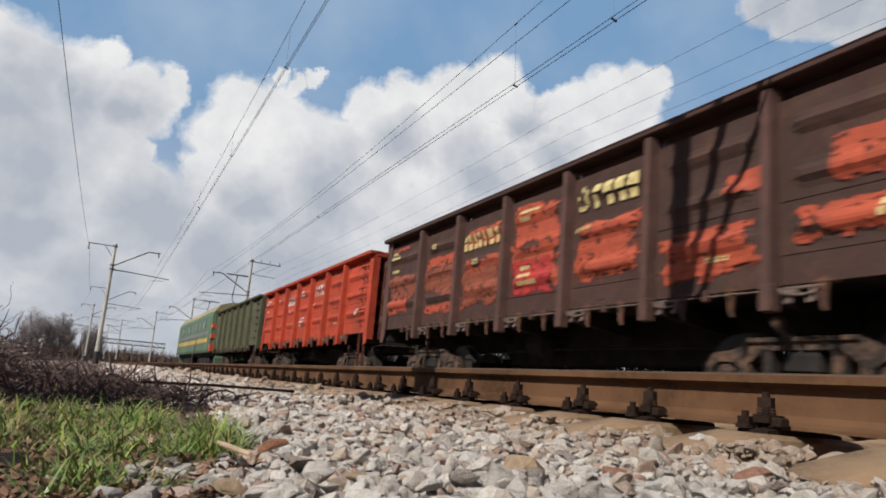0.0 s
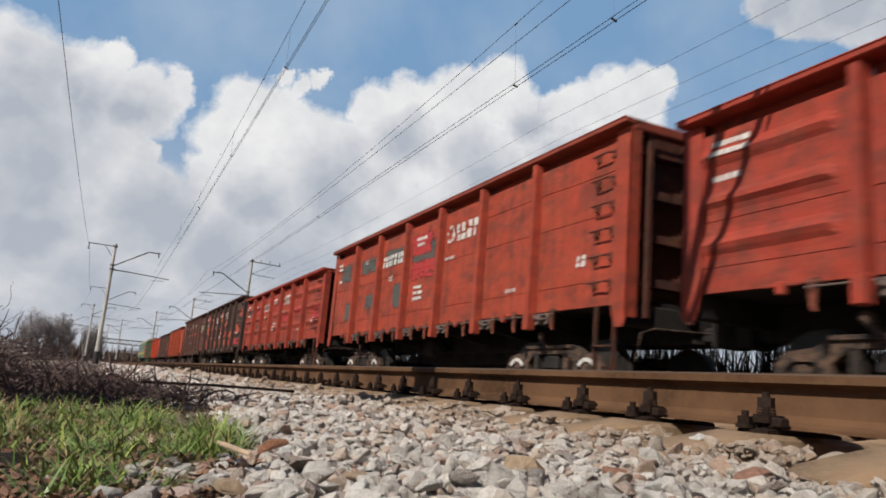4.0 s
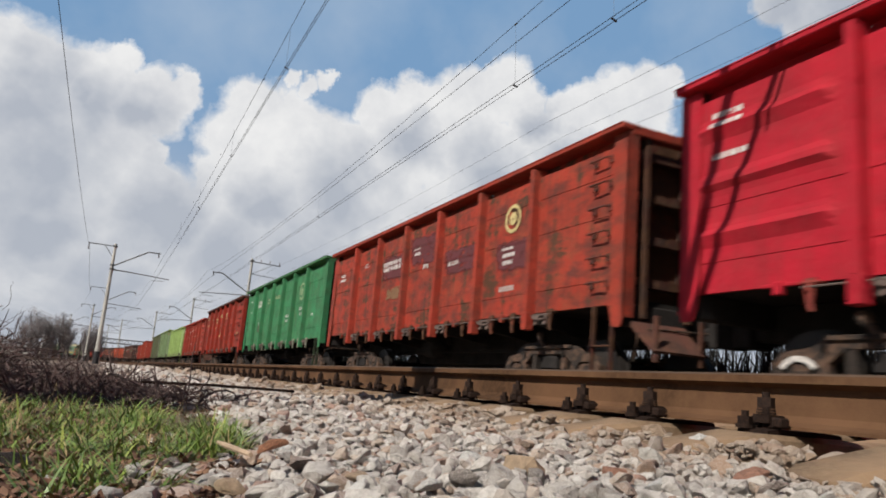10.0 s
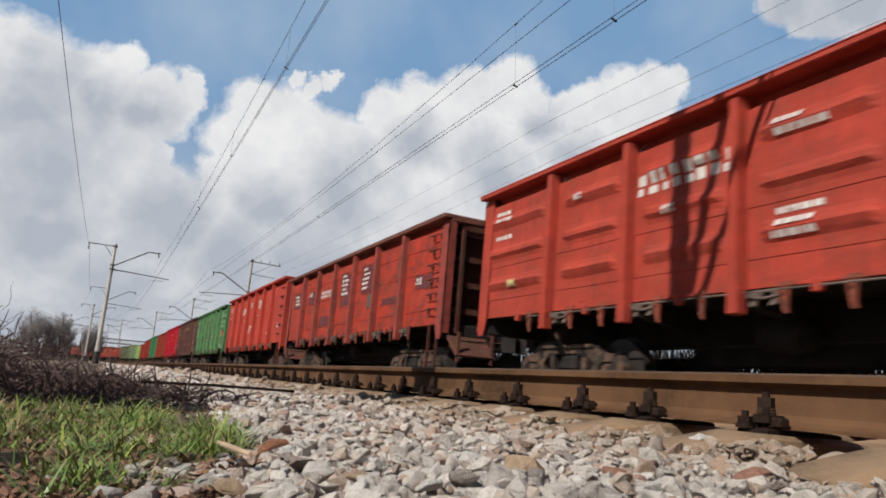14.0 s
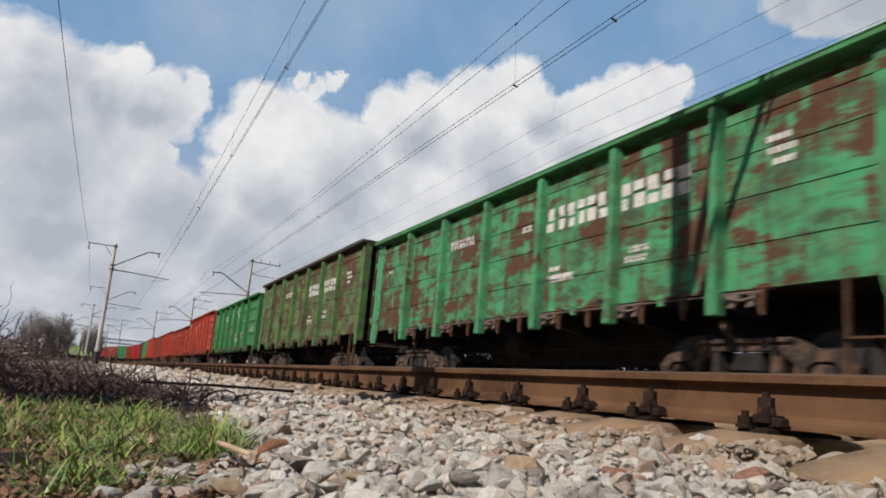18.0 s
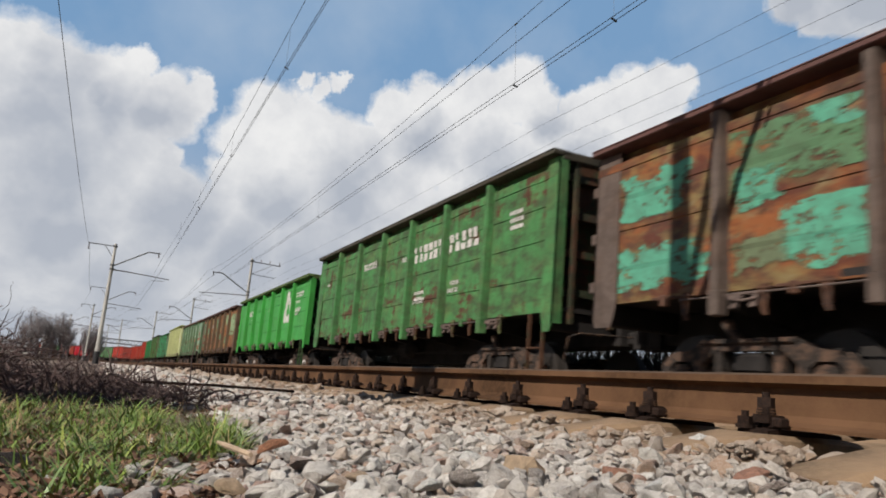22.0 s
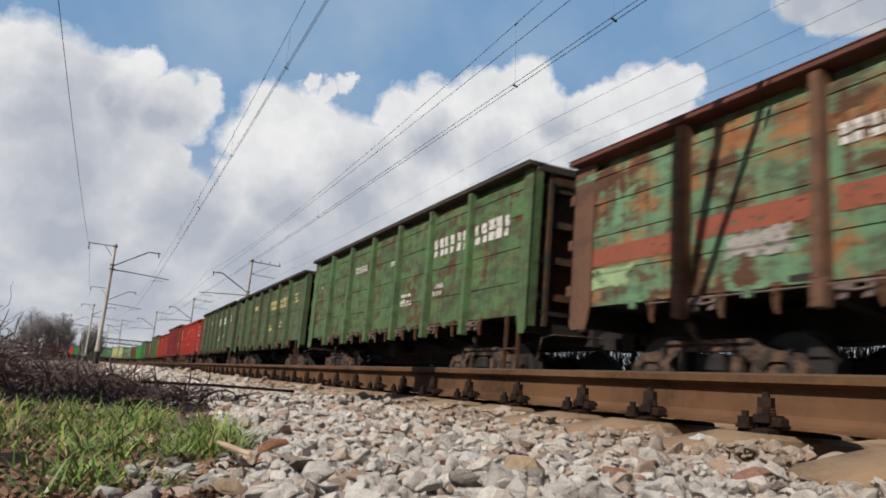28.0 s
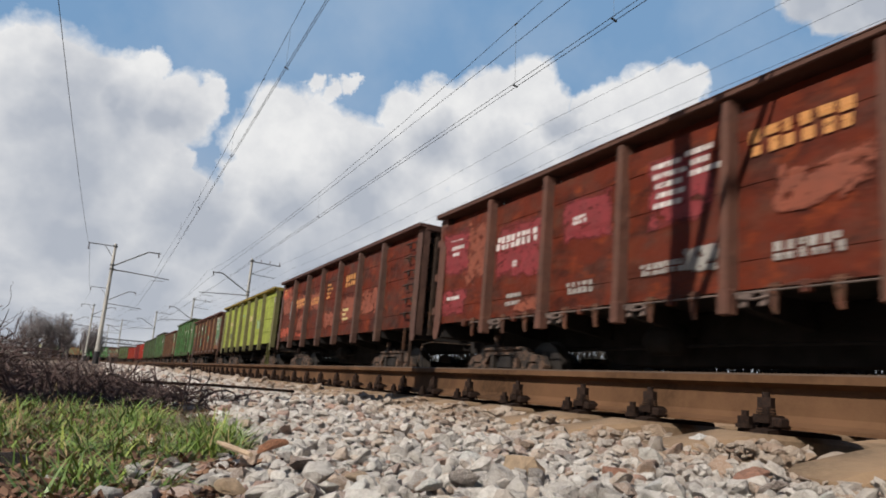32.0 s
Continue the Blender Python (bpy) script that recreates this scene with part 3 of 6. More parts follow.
def lever_mesh():
    bm = bmesh.new()
    tube(bm, [(-1.35, -0.1, 0.6), (-1.3, -0.12, 0.95), (-1.1, -0.12, 1.02), (-0.2, -0.15, 1.05)], 0.014, 6)
    return done(bm, "uncoupling_lever", BOGIE)


def platform_mesh():
    """Sloping dusty plate of the brake platform at a wagon's rear, on two hangers."""
    bm = bmesh.new()
    prism(bm, [(-0.42, 0.74), (-0.40, 0.71), (0.05, 1.05), (0.05, 1.1), (-0.02, 1.1)], "x", -1.3, -0.5)
    for x in (-1.25, -0.55):
        box(bm, x - 0.03, x + 0.03, -0.40, -0.36, 0.6, 1.15, 0.006)
    return done(bm, "brake_platform", PAINT)


def end_beam_mesh():
    bm = bmesh.new()
    box(bm, -1.38, 1.38, -0.08, 0.08, 0.05, 0.33, 0.02)
    return done(bm, "end_beam", UNDER)


def end_chord_mesh():
    bm = bmesh.new()
    box(bm, -1.40, 1.40, -0.14, 0.03, -0.14, -0.005, 0.015)
    return done(bm, "end_chord", PAINT)


def far_side_mesh(top, rear):
    bm = bmesh.new()
    box(bm, 1.40, 1.46, rear, HALF, SHEET_Z, top - 0.1)
    return done(bm, "far_side", PAINT)


# marks that most of the red wagons carry
STD = "B0 .2 .82 2 w;B0 .2 .62 1 w;T1 .3 .74 .1 3 w;T2 .07 .63 .26 8 w;T2 .35 .48 .1 3 w;B3 .25 .78 2 w;B3 .22 .34 3 w;L4 .08 .66 .32 4 w;T4 .1 .52 .06 9 w;T5 .5 .16 .06 7 w;T6 .5 .24 .16 2 w"
YSTD = STD.replace(" w", " y")
UNI = "T0 .4 .62 .07 4 w;T2 .15 .66 .16 8 w;T3 .65 .62 .1 4 w;T4 .05 .57 .34 6 w;T5 .05 .57 .34 5 w;B4 .12 .28 2 w;T4 .1 .2 .1 9 w;T5 .15 .3 .08 6 w;T5 .1 .24 .08 7 w;B6 .3 .7 3 w"
PLATE = ";P4 .72 .98 .18 .4 d"
DARKP = "P1 .05 .97 .26 .6 s;P2 .03 .98 .1 .54 o;P3 .03 .98 .16 .56 o;P4 .03 .98 .16 .5 o;P5 .06 .97 .06 .34 o;P0 .06 .95 .3 .6 s;P0 .15 .6 .86 .95 o;P0 .1 .7 .16 .34 o;P1 .1 .95 .55 .68 o;P1 .1 .9 .1 .2 o;P2 .1 .95 .64 .82 o;P2 .05 .97 .12 .46 s;P3 .12 .96 .52 .86 o;P3 .1 .8 .14 .42 r;P4 .06 .97 .46 .58 o;P4 .06 .95 .22 .36 o;P5 .66 .98 .5 .62 o;P5 .2 .9 .26 .36 o;P5 .1 .9 .08 .18 o;P6 .3 .9 .42 .66 o;P6 .1 .9 .18 .36 o;"
REDP = "P0 .06 .95 .3 .66 o;P0 .06 .9 .04 .26 o;P0 .3 .8 .66 .92 r;P0 .1 .6 .02 .12 r;P1 .03 .98 .46 .8 o;P1 .1 .9 .44 .58 r;P1 .2 .9 .2 .46 o;P1 .2 .8 .06 .2 r;P1 .2 .5 .88 .96 r;P2 .1 .5 .04 .2 o;P2 .3 .7 .3 .46 u;P2 .7 .97 .34 .44 r;P2 .8 .98 .8 .92 r;P2 .7 .98 .06 .24 r;P2 .1 .4 .7 .86 s;P3 .2 .75 .58 .86 r;P3 .16 .5 .6 .78 o;P3 .2 .9 .28 .5 r;P3 .2 .7 .08 .28 o;P3 .6 .8 .02 .1 r;P4 .2 .7 .46 .64 o;P4 .1 .95 .24 .36 r;P4 .1 .9 .04 .2 o;P5 .06 .4 .04 .18 r;P5 .1 .9 .2 .38 o;P6 .5 .95 .6 .76 o;P6 .15 .8 .28 .48 o;P6 .05 .9 .04 .18 r;"
GPATCH = "P0 .1 .9 .46 .68 g;P1 .1 .95 .46 .86 g;P1 .2 .8 .1 .22 l;P2 .06 .95 .46 .86 g;P2 .06 .9 .1 .4 t;P3 .06 .95 .5 .8 g;P4 .06 .97 .22 .44 t;P5 .3 .95 .12 .3 g;P6 .06 .95 .1 .94 g;B6 .2 .86 6 w;B6 .5 .84 6 w;P6 .3 .7 .1 .3 l;"
STRIPE = "Q0 .08 .96 .26 .38 s;Q1 .08 .96 .3 .42 s;Q2 .08 .96 .3 .42 s;Q3 .06 .97 .32 .44 s;Q4 .06 .97 .32 .44 s;Q5 .06 .97 .34 .46 s;Q6 .06 .9 .36 .44 s;"
OPATCH = "P0 .15 .8 .4 .7 o;P1 .1 .95 .1 .4 o;P2 .1 .95 .3 .6 o;P3 .08 .95 .14 .66 o;P4 .08 .95 .2 .62 o;P5 .08 .96 .2 .44 o;P5 .1 .9 .05 .14 s;P6 .1 .9 .16 .4 o;"
LO, LM, HI = 3.38, 3.43, 3.69
# paint, pressing, height, wear, words, marks, chord, posts, white axle marks
SPECS = []


def spec(*wagon):
    SPECS.append(wagon)


spec((.09, .10, .053), "flat", LO, .35, "grey-green", "", None, None, 0)
spec((.50, .07, .038), "ribbed", 3.3, .3, "faded orange-red", STD, None, None, 0)
spec((.058, .027, .025), "ribbed", LO, .35, "dark brown, red-patched", DARKP + YSTD, None, (.10, .05, .045), 0)
spec((.43, .075, .038), "flat", LM, .4, "rust-stained orange-red", "B0 .3 .8 2 y;T1 .12 .62 .2 8 w;P2 .3 .7 .5 .68 r;T2 .35 .56 .1 4 w;P3 .3 .6 .5 .62 y;P4 .3 .7 .34 .5 r;L5 .2 .68 .26 3 y;P5 .3 .8 .22 .34 r;B5 .3 .48 3 b", (.12, .05, .04), (.42, .075, .036), 0)
spec((.12, .038, .029), "ribbed", HI, .45, "brown, green-and-red-patched", "P0 .3 .6 .6 .74 q;P0 .3 .6 .4 .5 q;P1 .2 .9 .66 .84 r;P1 .4 .7 .34 .5 q;P2 .2 .9 .56 .72 q;P2 .3 .8 .36 .46 q;P3 .3 .8 .66 .86 q;P3 .4 .6 .68 .8 r;P3 .2 .8 .46 .6 r;P4 .15 .9 .46 .56 r;P5 .2 .9 .34 .5 r;P5 .6 .95 .66 .8 q;P6 .1 .6 .5 .72 q;P6 .1 .3 .5 .6 r;" + STD, (.08, .035, .03), (.12, .055, .045), 0)
spec((.058, .028, .024), "ribbed", HI, .4, "dark brown, red-patched", REDP + STD, (.07, .026, .024), (.055, .03, .026), 1)
spec((.37, .052, .033), "ribbed", LO, .45, "orange-red", "P0 .3 .8 .62 .76 d;P1 .2 .9 .6 .74 r;P1 .3 .8 .3 .4 d;P3 .3 .7 .6 .78 r;P4 .1 .9 .34 .5 r;P5 .3 .8 .44 .54 r;P6 .4 .9 .3 .5 r;" + STD, None, None, 1)
spec((.39, .06, .035), "flat", HI, .4, "orange-red, grey-patched", "P0 .3 .7 .6 .82 d;P1 .1 .95 .62 .8 d;P1 .4 .8 .24 .4 d;P0 .6 .95 .14 .36 d;P2 .1 .9 .62 .8 d;P2 .5 .9 .2 .44 d;P3 .1 .95 .44 .78 d;P3 .1 .7 .64 .84 r;P3 .1 .9 .42 .6 r;" + STD, (.30, .06, .04), None, 1)
spec((.36, .05, .033), "ribbed", 3.3, .4, "red", STD, None, None, 0)
spec((.12, .15, .08), "flat", HI, .3, "grey-green", "", (.14, .17, .08), (.13, .15, .085), 0)
spec((.225, .34, .155), "flat", 3.72, .38, "pale green, rust-spotted", "P0 .3 .7 .62 .84 h;T0 .35 .7 .1 3 y;P1 .06 .9 .62 .8 h;P1 .5 .9 .3 .42 b;P2 .06 .95 .56 .76 h;T2 .1 .6 .22 8 y;P3 .2 .85 .46 .84 h;B3 .3 .74 3 y;P4 .2 .8 .5 .84 h;B4 .3 .72 4 y;P4 .1 .7 .24 .34 h;P5 .3 .8 .5 .74 h;P5 .1 .8 .14 .24 h;T5 .2 .16 .1 6 y;P6 .3 .7 .3 .5 h", (.28, .38, .10), None, 0)
spec((.36, .52, .15), "ribbed", LM, .15, "lime green", "T2 .12 .62 .18 8 q;B3 .3 .46 3 q;B1 .3 .7 2 q;R4 .5 .72 .16 q;B0 .3 .7 2 q;T5 .4 .24 .1 6 q" + PLATE, None, None, 0)
spec((.43, .054, .034), "ribbed", LO, .35, "red", STD, None, (.32, .045, .03), 0)
spec((.36, .034, .022), "ribbed", HI, .5, "red, yellow-lettered", YSTD, (.12, .045, .035), None, 0)
spec((.028, .242, .09), "flat", 3.72, .28, "green", "T1 .15 .66 .25 7 w;B0 .3 .8 1 w;T0 .4 .6 .06 4 w;T1 .4 .34 .1 2 w;B2 .3 .72 2 q;T3 .12 .70 .13 8 q;T3 .62 .30 .08 4 w;T4 .3 .36 .09 8 w;T4 .3 .29 .09 7 w;T5 .4 .42 .09 7 w;T5 .48 .345 .08 5 w;R5 .56 .68 .30 q;B5 .5 .9 1 q;P1 .4 .7 .2 .34 b;T6 .3 .3 .08 5 w", (.06, .2, .08), None, 0)
spec((.38, .048, .03), "flat", 3.63, .58, "rusty red", "B0 .3 .7 2 w;T1 .3 .72 .1 4 w;P2 .1 .95 .5 .76 m;T2 .12 .6 .22 8 w;P3 .1 .95 .56 .84 m;B3 .2 .72 2 w;T3 .5 .52 .09 4 w;P4 .1 .95 .4 .62 m;T4 .2 .48 .08 8 w;R5 .6 .7 .24 y;P5 .3 .95 .32 .54 m;B5 .4 .48 3 w;T5 .4 .18 .08 8 w;P2 .3 .8 .3 .42 e", None, None, 0)
spec((.47, .017, .036), "ribbed", 3.71, .1, "fresh crimson", STD + ";P4 .74 .98 .16 .36 k;P6 .5 .66 .16 .28 l;P6 .72 .86 .16 .28 l", None, None, 1)
spec((.125, .05, .038), "ribbed", HI, .45, "brown, orange-patched", "P1 .15 .9 .5 .66 o;P1 .2 .8 .26 .4 o;P2 .4 .7 .4 .54 o;P3 .08 .95 .58 .86 m;P3 .1 .95 .1 .3 o;P4 .06 .96 .4 .52 m;P4 .06 .96 .22 .38 o;P5 .7 .98 .6 .74 o;P5 .2 .8 .2 .36 o;P0 .2 .8 .2 .36 o;P0 .2 .7 .6 .8 m;" + YSTD, (.06, .035, .03), (.14, .06, .05), 0)
spec((.10, .30, .11), "ribbed", 3.63, .5, "green, rust-streaked", "P0 .2 .7 .56 .76 d;P1 .1 .9 .56 .74 d;P1 .1 .7 .1 .26 b;T2 .1 .62 .22 6 q;P3 .2 .9 .54 .8 d;P3 .3 .5 .6 .7 r;P3 .2 .8 .24 .44 d;P4 .2 .8 .6 .78 d;P4 .2 .7 .26 .42 d;B4 .25 .36 2 w;P5 .3 .8 .5 .7 d;P6 .4 .7 .3 .44 r;B3 .3 .36 3 w", None, None, 0)
spec((.47, .058, .042), "flat", 3.67, .12, "orange-red", STD + PLATE, None, None, 0)
spec((.43, .043, .027), "flat", LM, .42, "bright red", "P0 .3 .8 .5 .76 m;B0 .35 .68 3 w;P1 .2 .8 .5 .72 m;T1 .25 .64 .12 5 w;T2 .1 .56 .2 8 w;P3 .25 .85 .36 .82 m;B3 .3 .76 5 w;P4 .25 .85 .46 .84 m;B4 .3 .76 5 w;P4 .6 .98 .28 .46 d;P6 .3 .7 .36 .52 m;T6 .3 .42 .14 3 w;P5 .2 .8 .28 .36 m;P2 .1 .8 .14 .3 m", (.20, .07, .05), (.30, .055, .045), 0)
spec((.43, .056, .038), "ribbed", LM, .2, "red", STD + PLATE + ";P0 .44 .56 .22 .28 y", None, None, 0)
spec((.42, .055, .036), "ribbed", 3.31, .4, "red", STD + ";P2 .1 .9 .3 .6 e", (.25, .06, .05), None, 0)
spec((.42, .055, .036), "ribbed", 3.64, .3, "red", YSTD, None, None, 0)
spec((.022, .205, .056), "ribbed", 3.5, .2, "deep green", "B0 .3 .7 2 q;T1 .3 .68 .1 4 q;T2 .1 .64 .24 8 w;T2 .4 .4 .1 2 w;B3 .4 .72 3 q;R4 .4 .76 .24 w;P3 .2 .6 .3 .42 o;P4 .1 .5 .1 .3 l;P4 .6 .98 .16 .36 k;P5 .2 .4 .16 .34 l;P6 .4 .6 .28 .42 l;T3 .3 .24 .1 4 q;P1 .2 .9 .06 .14 l", None, None, 1)
spec((.10, .225, .068), "planked", HI, .7, "rust-blotched dull green", UNI, (.05, .045, .035), (.085, .2, .065), 0)
spec((.045, .33, .135), "planked", LM, .68, "turquoise green, rust-blotched", UNI, (.06, .25, .10), None, 0)
spec((.50, .53, .23), "planked", 3.61, .14, "pale yellow-green", "P1 .1 .9 .86 .94 g;P2 .1 .5 .86 .92 g;B4 .2 .5 2 w;T4 .2 .44 .08 7 w;B5 .3 .6 3 w;T5 .3 .46 .09 7 w;T6 .25 .6 .1 7 w;T6 .3 .5 .1 6 w;T6 .3 .42 .08 8 w;P1 .4 .7 .2 .32 d;B0 .4 .7 1 q", (.36, .40, .11), None, 0)
spec((.25, .42, .28), "planked", 3.37, .45, "faded turquoise, red-striped", STRIPE + "P0 .06 .95 .02 .2 e;P1 .06 .95 .02 .22 e;P2 .06 .95 .02 .14 e;P4 .06 .95 .02 .2 e;P5 .06 .95 .04 .26 e;P6 .06 .9 .02 .24 e;T1 .1 .68 .2 8 q;A5 .5 .62 .36 w;B2 .3 .72 2 q;T6 .3 .72 .1 6 e;P6 .3 .8 .5 .64 e;P3 .1 .6 .08 .2 s;P2 .1 .9 .1 .2 e", (.16, .075, .055), (.14, .24, .13), 0)
spec((.20, .085, .04), "planked", 3.35, .4, "rust-brown, green-patched", "P0 .1 .95 .46 .9 g;P0 .1 .8 .1 .2 g;P0 .2 .9 .26 .42 h;Q1 .06 .95 .48 .66 g;P1 .2 .9 .28 .46 g;P1 .4 .8 .12 .22 t;P2 .3 .95 .06 .26 t;P2 .3 .9 .34 .5 h;P2 .4 .9 .52 .62 g;T2 .15 .62 .2 8 l;P3 .16 .95 .58 .86 g;P3 .2 .9 .3 .56 h;Q4 .15 .98 .42 .48 s;P4 .06 .5 .24 .4 g;P5 .12 .95 .6 .9 q;P5 .2 .9 .12 .3 g;P6 .1 .9 .3 .86 q;P4 .5 .95 .06 .2 h;P3 .75 .95 .5 .6 e", (.11, .06, .055), (.15, .10, .06), 0)
spec((.045, .36, .065), "planked", LO, .12, "bright green", "T1 .15 .62 .2 8 w;T1 .4 .5 .1 2 w;T3 .5 .62 .1 6 q;A5 .5 .54 .6 w;T6 .1 .72 .16 9 w;T6 .1 .62 .08 9 w;T6 .1 .48 .12 8 w;T6 .1 .42 .08 8 w", (.10, .15, .05), (.05, .34, .06), 1)
spec((.06, .25, .068), "planked", 3.71, .57, "green, stained", UNI, (.06, .055, .04), None, 0)
spec((.10, .045, .03), "planked", 3.37, .55, "rust-brown, turquoise-patched", "P0 .06 .95 .06 .34 t;P0 .2 .8 .5 .8 t;P1 .06 .6 .06 .3 h;P1 .4 .99 .06 .4 t;P1 .06 .97 .5 .84 g;P1 .1 .45 .4 .62 t;P1 .6 .98 .7 .84 t;P2 .1 .9 .5 .66 t;P3 .15 .9 .5 .84 g;P4 .1 .7 .5 .62 t;P5 .1 .95 .5 .9 q;P5 .1 .5 .06 .16 t;P6 .1 .9 .3 .86 q;P3 .1 .9 .2 .3 l;P4 .1 .8 .24 .32 l;P2 .1 .9 .32 .38 o;P6 .1 .6 .12 .3 l;P6 .2 .6 .5 .9 q", (.14, .065, .06), (.13, .095, .08), 0)
spec((.105, .17, .066), "planked", HI, .68, "dull green, rust-stained", UNI, (.045, .04, .035), (.11, .185, .068), 0)
spec((.42, .054, .038), "ribbed", LO, .42, "red", STD.replace("L4", "T4") + ";P3 .3 .7 .26 .46 q", (.16, .045, .035), None, 0)
spec((.29, .038, .024), "flat", HI, .62, "dark rusty red", OPATCH + "T2 .12 .66 .2 8 y;B3 .3 .76 4 w;B4 .3 .7 4 y;P4 .1 .9 .47 .5 l;B0 .3 .7 2 w;T6 .3 .3 .16 2 y", (.11, .045, .04), (.26, .035, .04), 0)
spec((.44, .055, .042), "ribbed", LM, .25, "red", "P0 .2 .7 .5 .68 l;P2 .6 .8 .4 .52 d;P3 .3 .8 .5 .76 d;B3 .3 .7 3 w;P6 .2 .6 .44 .58 d;P6 .5 .95 .46 .54 l;" + STD + PLATE, None, None, 0)
spec((.07, .12, .055), "planked", 3.6, .55, "dark dull green", UNI, (.05, .045, .035), None, 0)
spec((.07, .135, .055), "planked", 3.56, .58, "green", UNI.replace(" w", " y"), (.05, .045, .035), None, 0)
spec((.078, .175, .062), "planked", 3.71, .6, "green, rust-spotted", UNI.replace("T5 .05", "T6 .05").replace("T4 .05", "T5 .05"), (.05, .04, .035), None, 0)
spec((.13, .28, .14), "planked", 3.37, .62, "turquoise, rust-striped", STRIPE + "P4 .06 .96 .16 .5 s;P3 .2 .8 .54 .8 t;P5 .1 .9 .5 .86 t;B6 .2 .86 5 w;B6 .5 .8 4 w;T2 .1 .6 .2 8 w;P4 .06 .96 .56 .94 e;P5 .06 .4 .44 .48 l;P1 .3 .8 .16 .3 l;P0 .1 .6 .1 .24 q;", (.15, .05, .04), (.15, .075, .045), 0)
spec((.085, .23, .08), "planked", 3.72, .66, "green, black-stained", UNI, (.07, .11, .045), (.075, .2, .07), 0)
spec((.17, .062, .036), "planked", 3.34, .55, "rust-brown, green-patched", GPATCH + "T2 .2 .66 .2 8 w;T3 .3 .7 .1 5 w;T1 .2 .6 .1 4 w", (.14, .055, .045), (.12, .055, .038), 0)
spec((.34, .40, .035), "planked", LM, .25, "yellow-green", "P2 .6 .95 .5 .66 c;T3 .1 .66 .09 6 c;P1 .2 .7 .2 .34 d;P1 .1 .9 .5 .6 y;P4 .1 .9 .5 .62 y;P5 .2 .8 .3 .5 q;P6 .86 .94 .72 .84 l", (.30, .22, .05), (.17, .16, .07), 0)
spec((.058, .014, .009), "flat", 3.46, .4, "dark rusty red, orange-patched", "P0 .06 .7 .4 .9 s;P0 .1 .5 .7 .9 o;B0 .15 .86 3 a;P0 .06 .9 .06 .22 o;Q0 .64 .98 .36 .66 z;P1 .04 .97 .46 .74 s;T1 .06 .5 .3 7 a;P1 .2 .95 .12 .4 s;P1 .1 .9 .04 .12 o;P2 .1 .95 .4 .66 s;T2 .2 .5 .2 6 a;P3 .1 .9 .1 .36 s;B3 .2 .7 4 a;P4 .1 .9 .15 .5 s;T4 .2 .62 .3 4 a;B4 .2 .3 3 y;P5 .1 .9 .2 .5 s", (.10, .045, .038), (.10, .05, .04), 0)
spec((.088, .017, .008), "flat", LM, .35, "rusty dark red, red-patched", "P0 .1 .6 .06 .3 u;P0 .1 .6 .4 .84 u;B0 .25 .72 3 w;B0 .2 .2 1 w;P0 .55 .95 .3 .96 s;P1 .03 .97 .28 .76 u;T1 .08 .54 .22 8 w;T1 .4 .38 .1 2 w;B1 .3 .14 2 l;P1 .4 .9 .02 .12 s;P2 .2 .85 .44 .76 u;T2 .35 .57 .12 4 w;T2 .3 .1 .16 5 l;P3 .25 .85 .4 .82 u;B3 .3 .76 5 w;B3 .6 .78 3 w;T3 .2 .14 .14 8 l;P3 .6 .9 .12 .26 l;T4 .12 .66 .28 6 a;P4 .3 .95 .34 .58 s;T4 .3 .12 .18 6 l;P6 .2 .8 .3 .6 s", (.11, .05, .038), (.13, .055, .04), 0)



def make_train():
    for i, (colour, kind, top, wear, words, marks, chord, post, white) in enumerate(SPECS):
        if colour[1] > colour[0]:      # sun-bleached greens
            grey = sum(colour) / 3
            colour = tuple(0.87 * c + 0.15 * grey for c in colour)
        TRAIN.append(gondola(colour, kind, top, wear, words + " steel open wagon on the far track", marks, chord, post, bool(white), i not in (43, 44), i, kind != "planked" and i not in (3, 9, 10, 11, 14, 24), i in (12, 15, 19, 20, 21, 34, 35)))


# how far ahead of an even 18.58 m/s the train is, in metres, at these seconds
LEAD = [(0, 15.6), (3, 15.32), (7, 15.2), (10, 15.12), (13, 15.3), (16.5, 15.62), (20, 16.1), (23, 16.45), (25.5, 16.68), (29, 16.68), (32, 16.66)]


# how far single wagons stand ahead of an even spacing, by their couplers' slack
SLACK = {5: -0.13, 6: -0.12, 7: -0.1, 8: -0.08, 9: -0.07, 10: -0.07, 11: 0.03, 12: 0.03, 13: 0.06, 14: -0.2, 18: 0.15, 19: 0.06, 20: 0.3, 21: -0.22, 22: -0.1,
         25: 0.03, 26: 0.09, 27: 0.03, 28: 0.08, 29: 0.07, 30: 0.05, 32: 0.1, 33: 0.09, 34: 0.1, 35: 0.18, 36: 0.1, 37: 0.12, 38: 0.17, 39: 0.22, 40: 0.17, 41: 0.06, 44: -0.05}


def way(t):
    """How far the train has run by t seconds."""
    return 18.58 * t + float(np.interp(t, [a for a, b in LEAD], [b for a, b in LEAD])) - 15.6


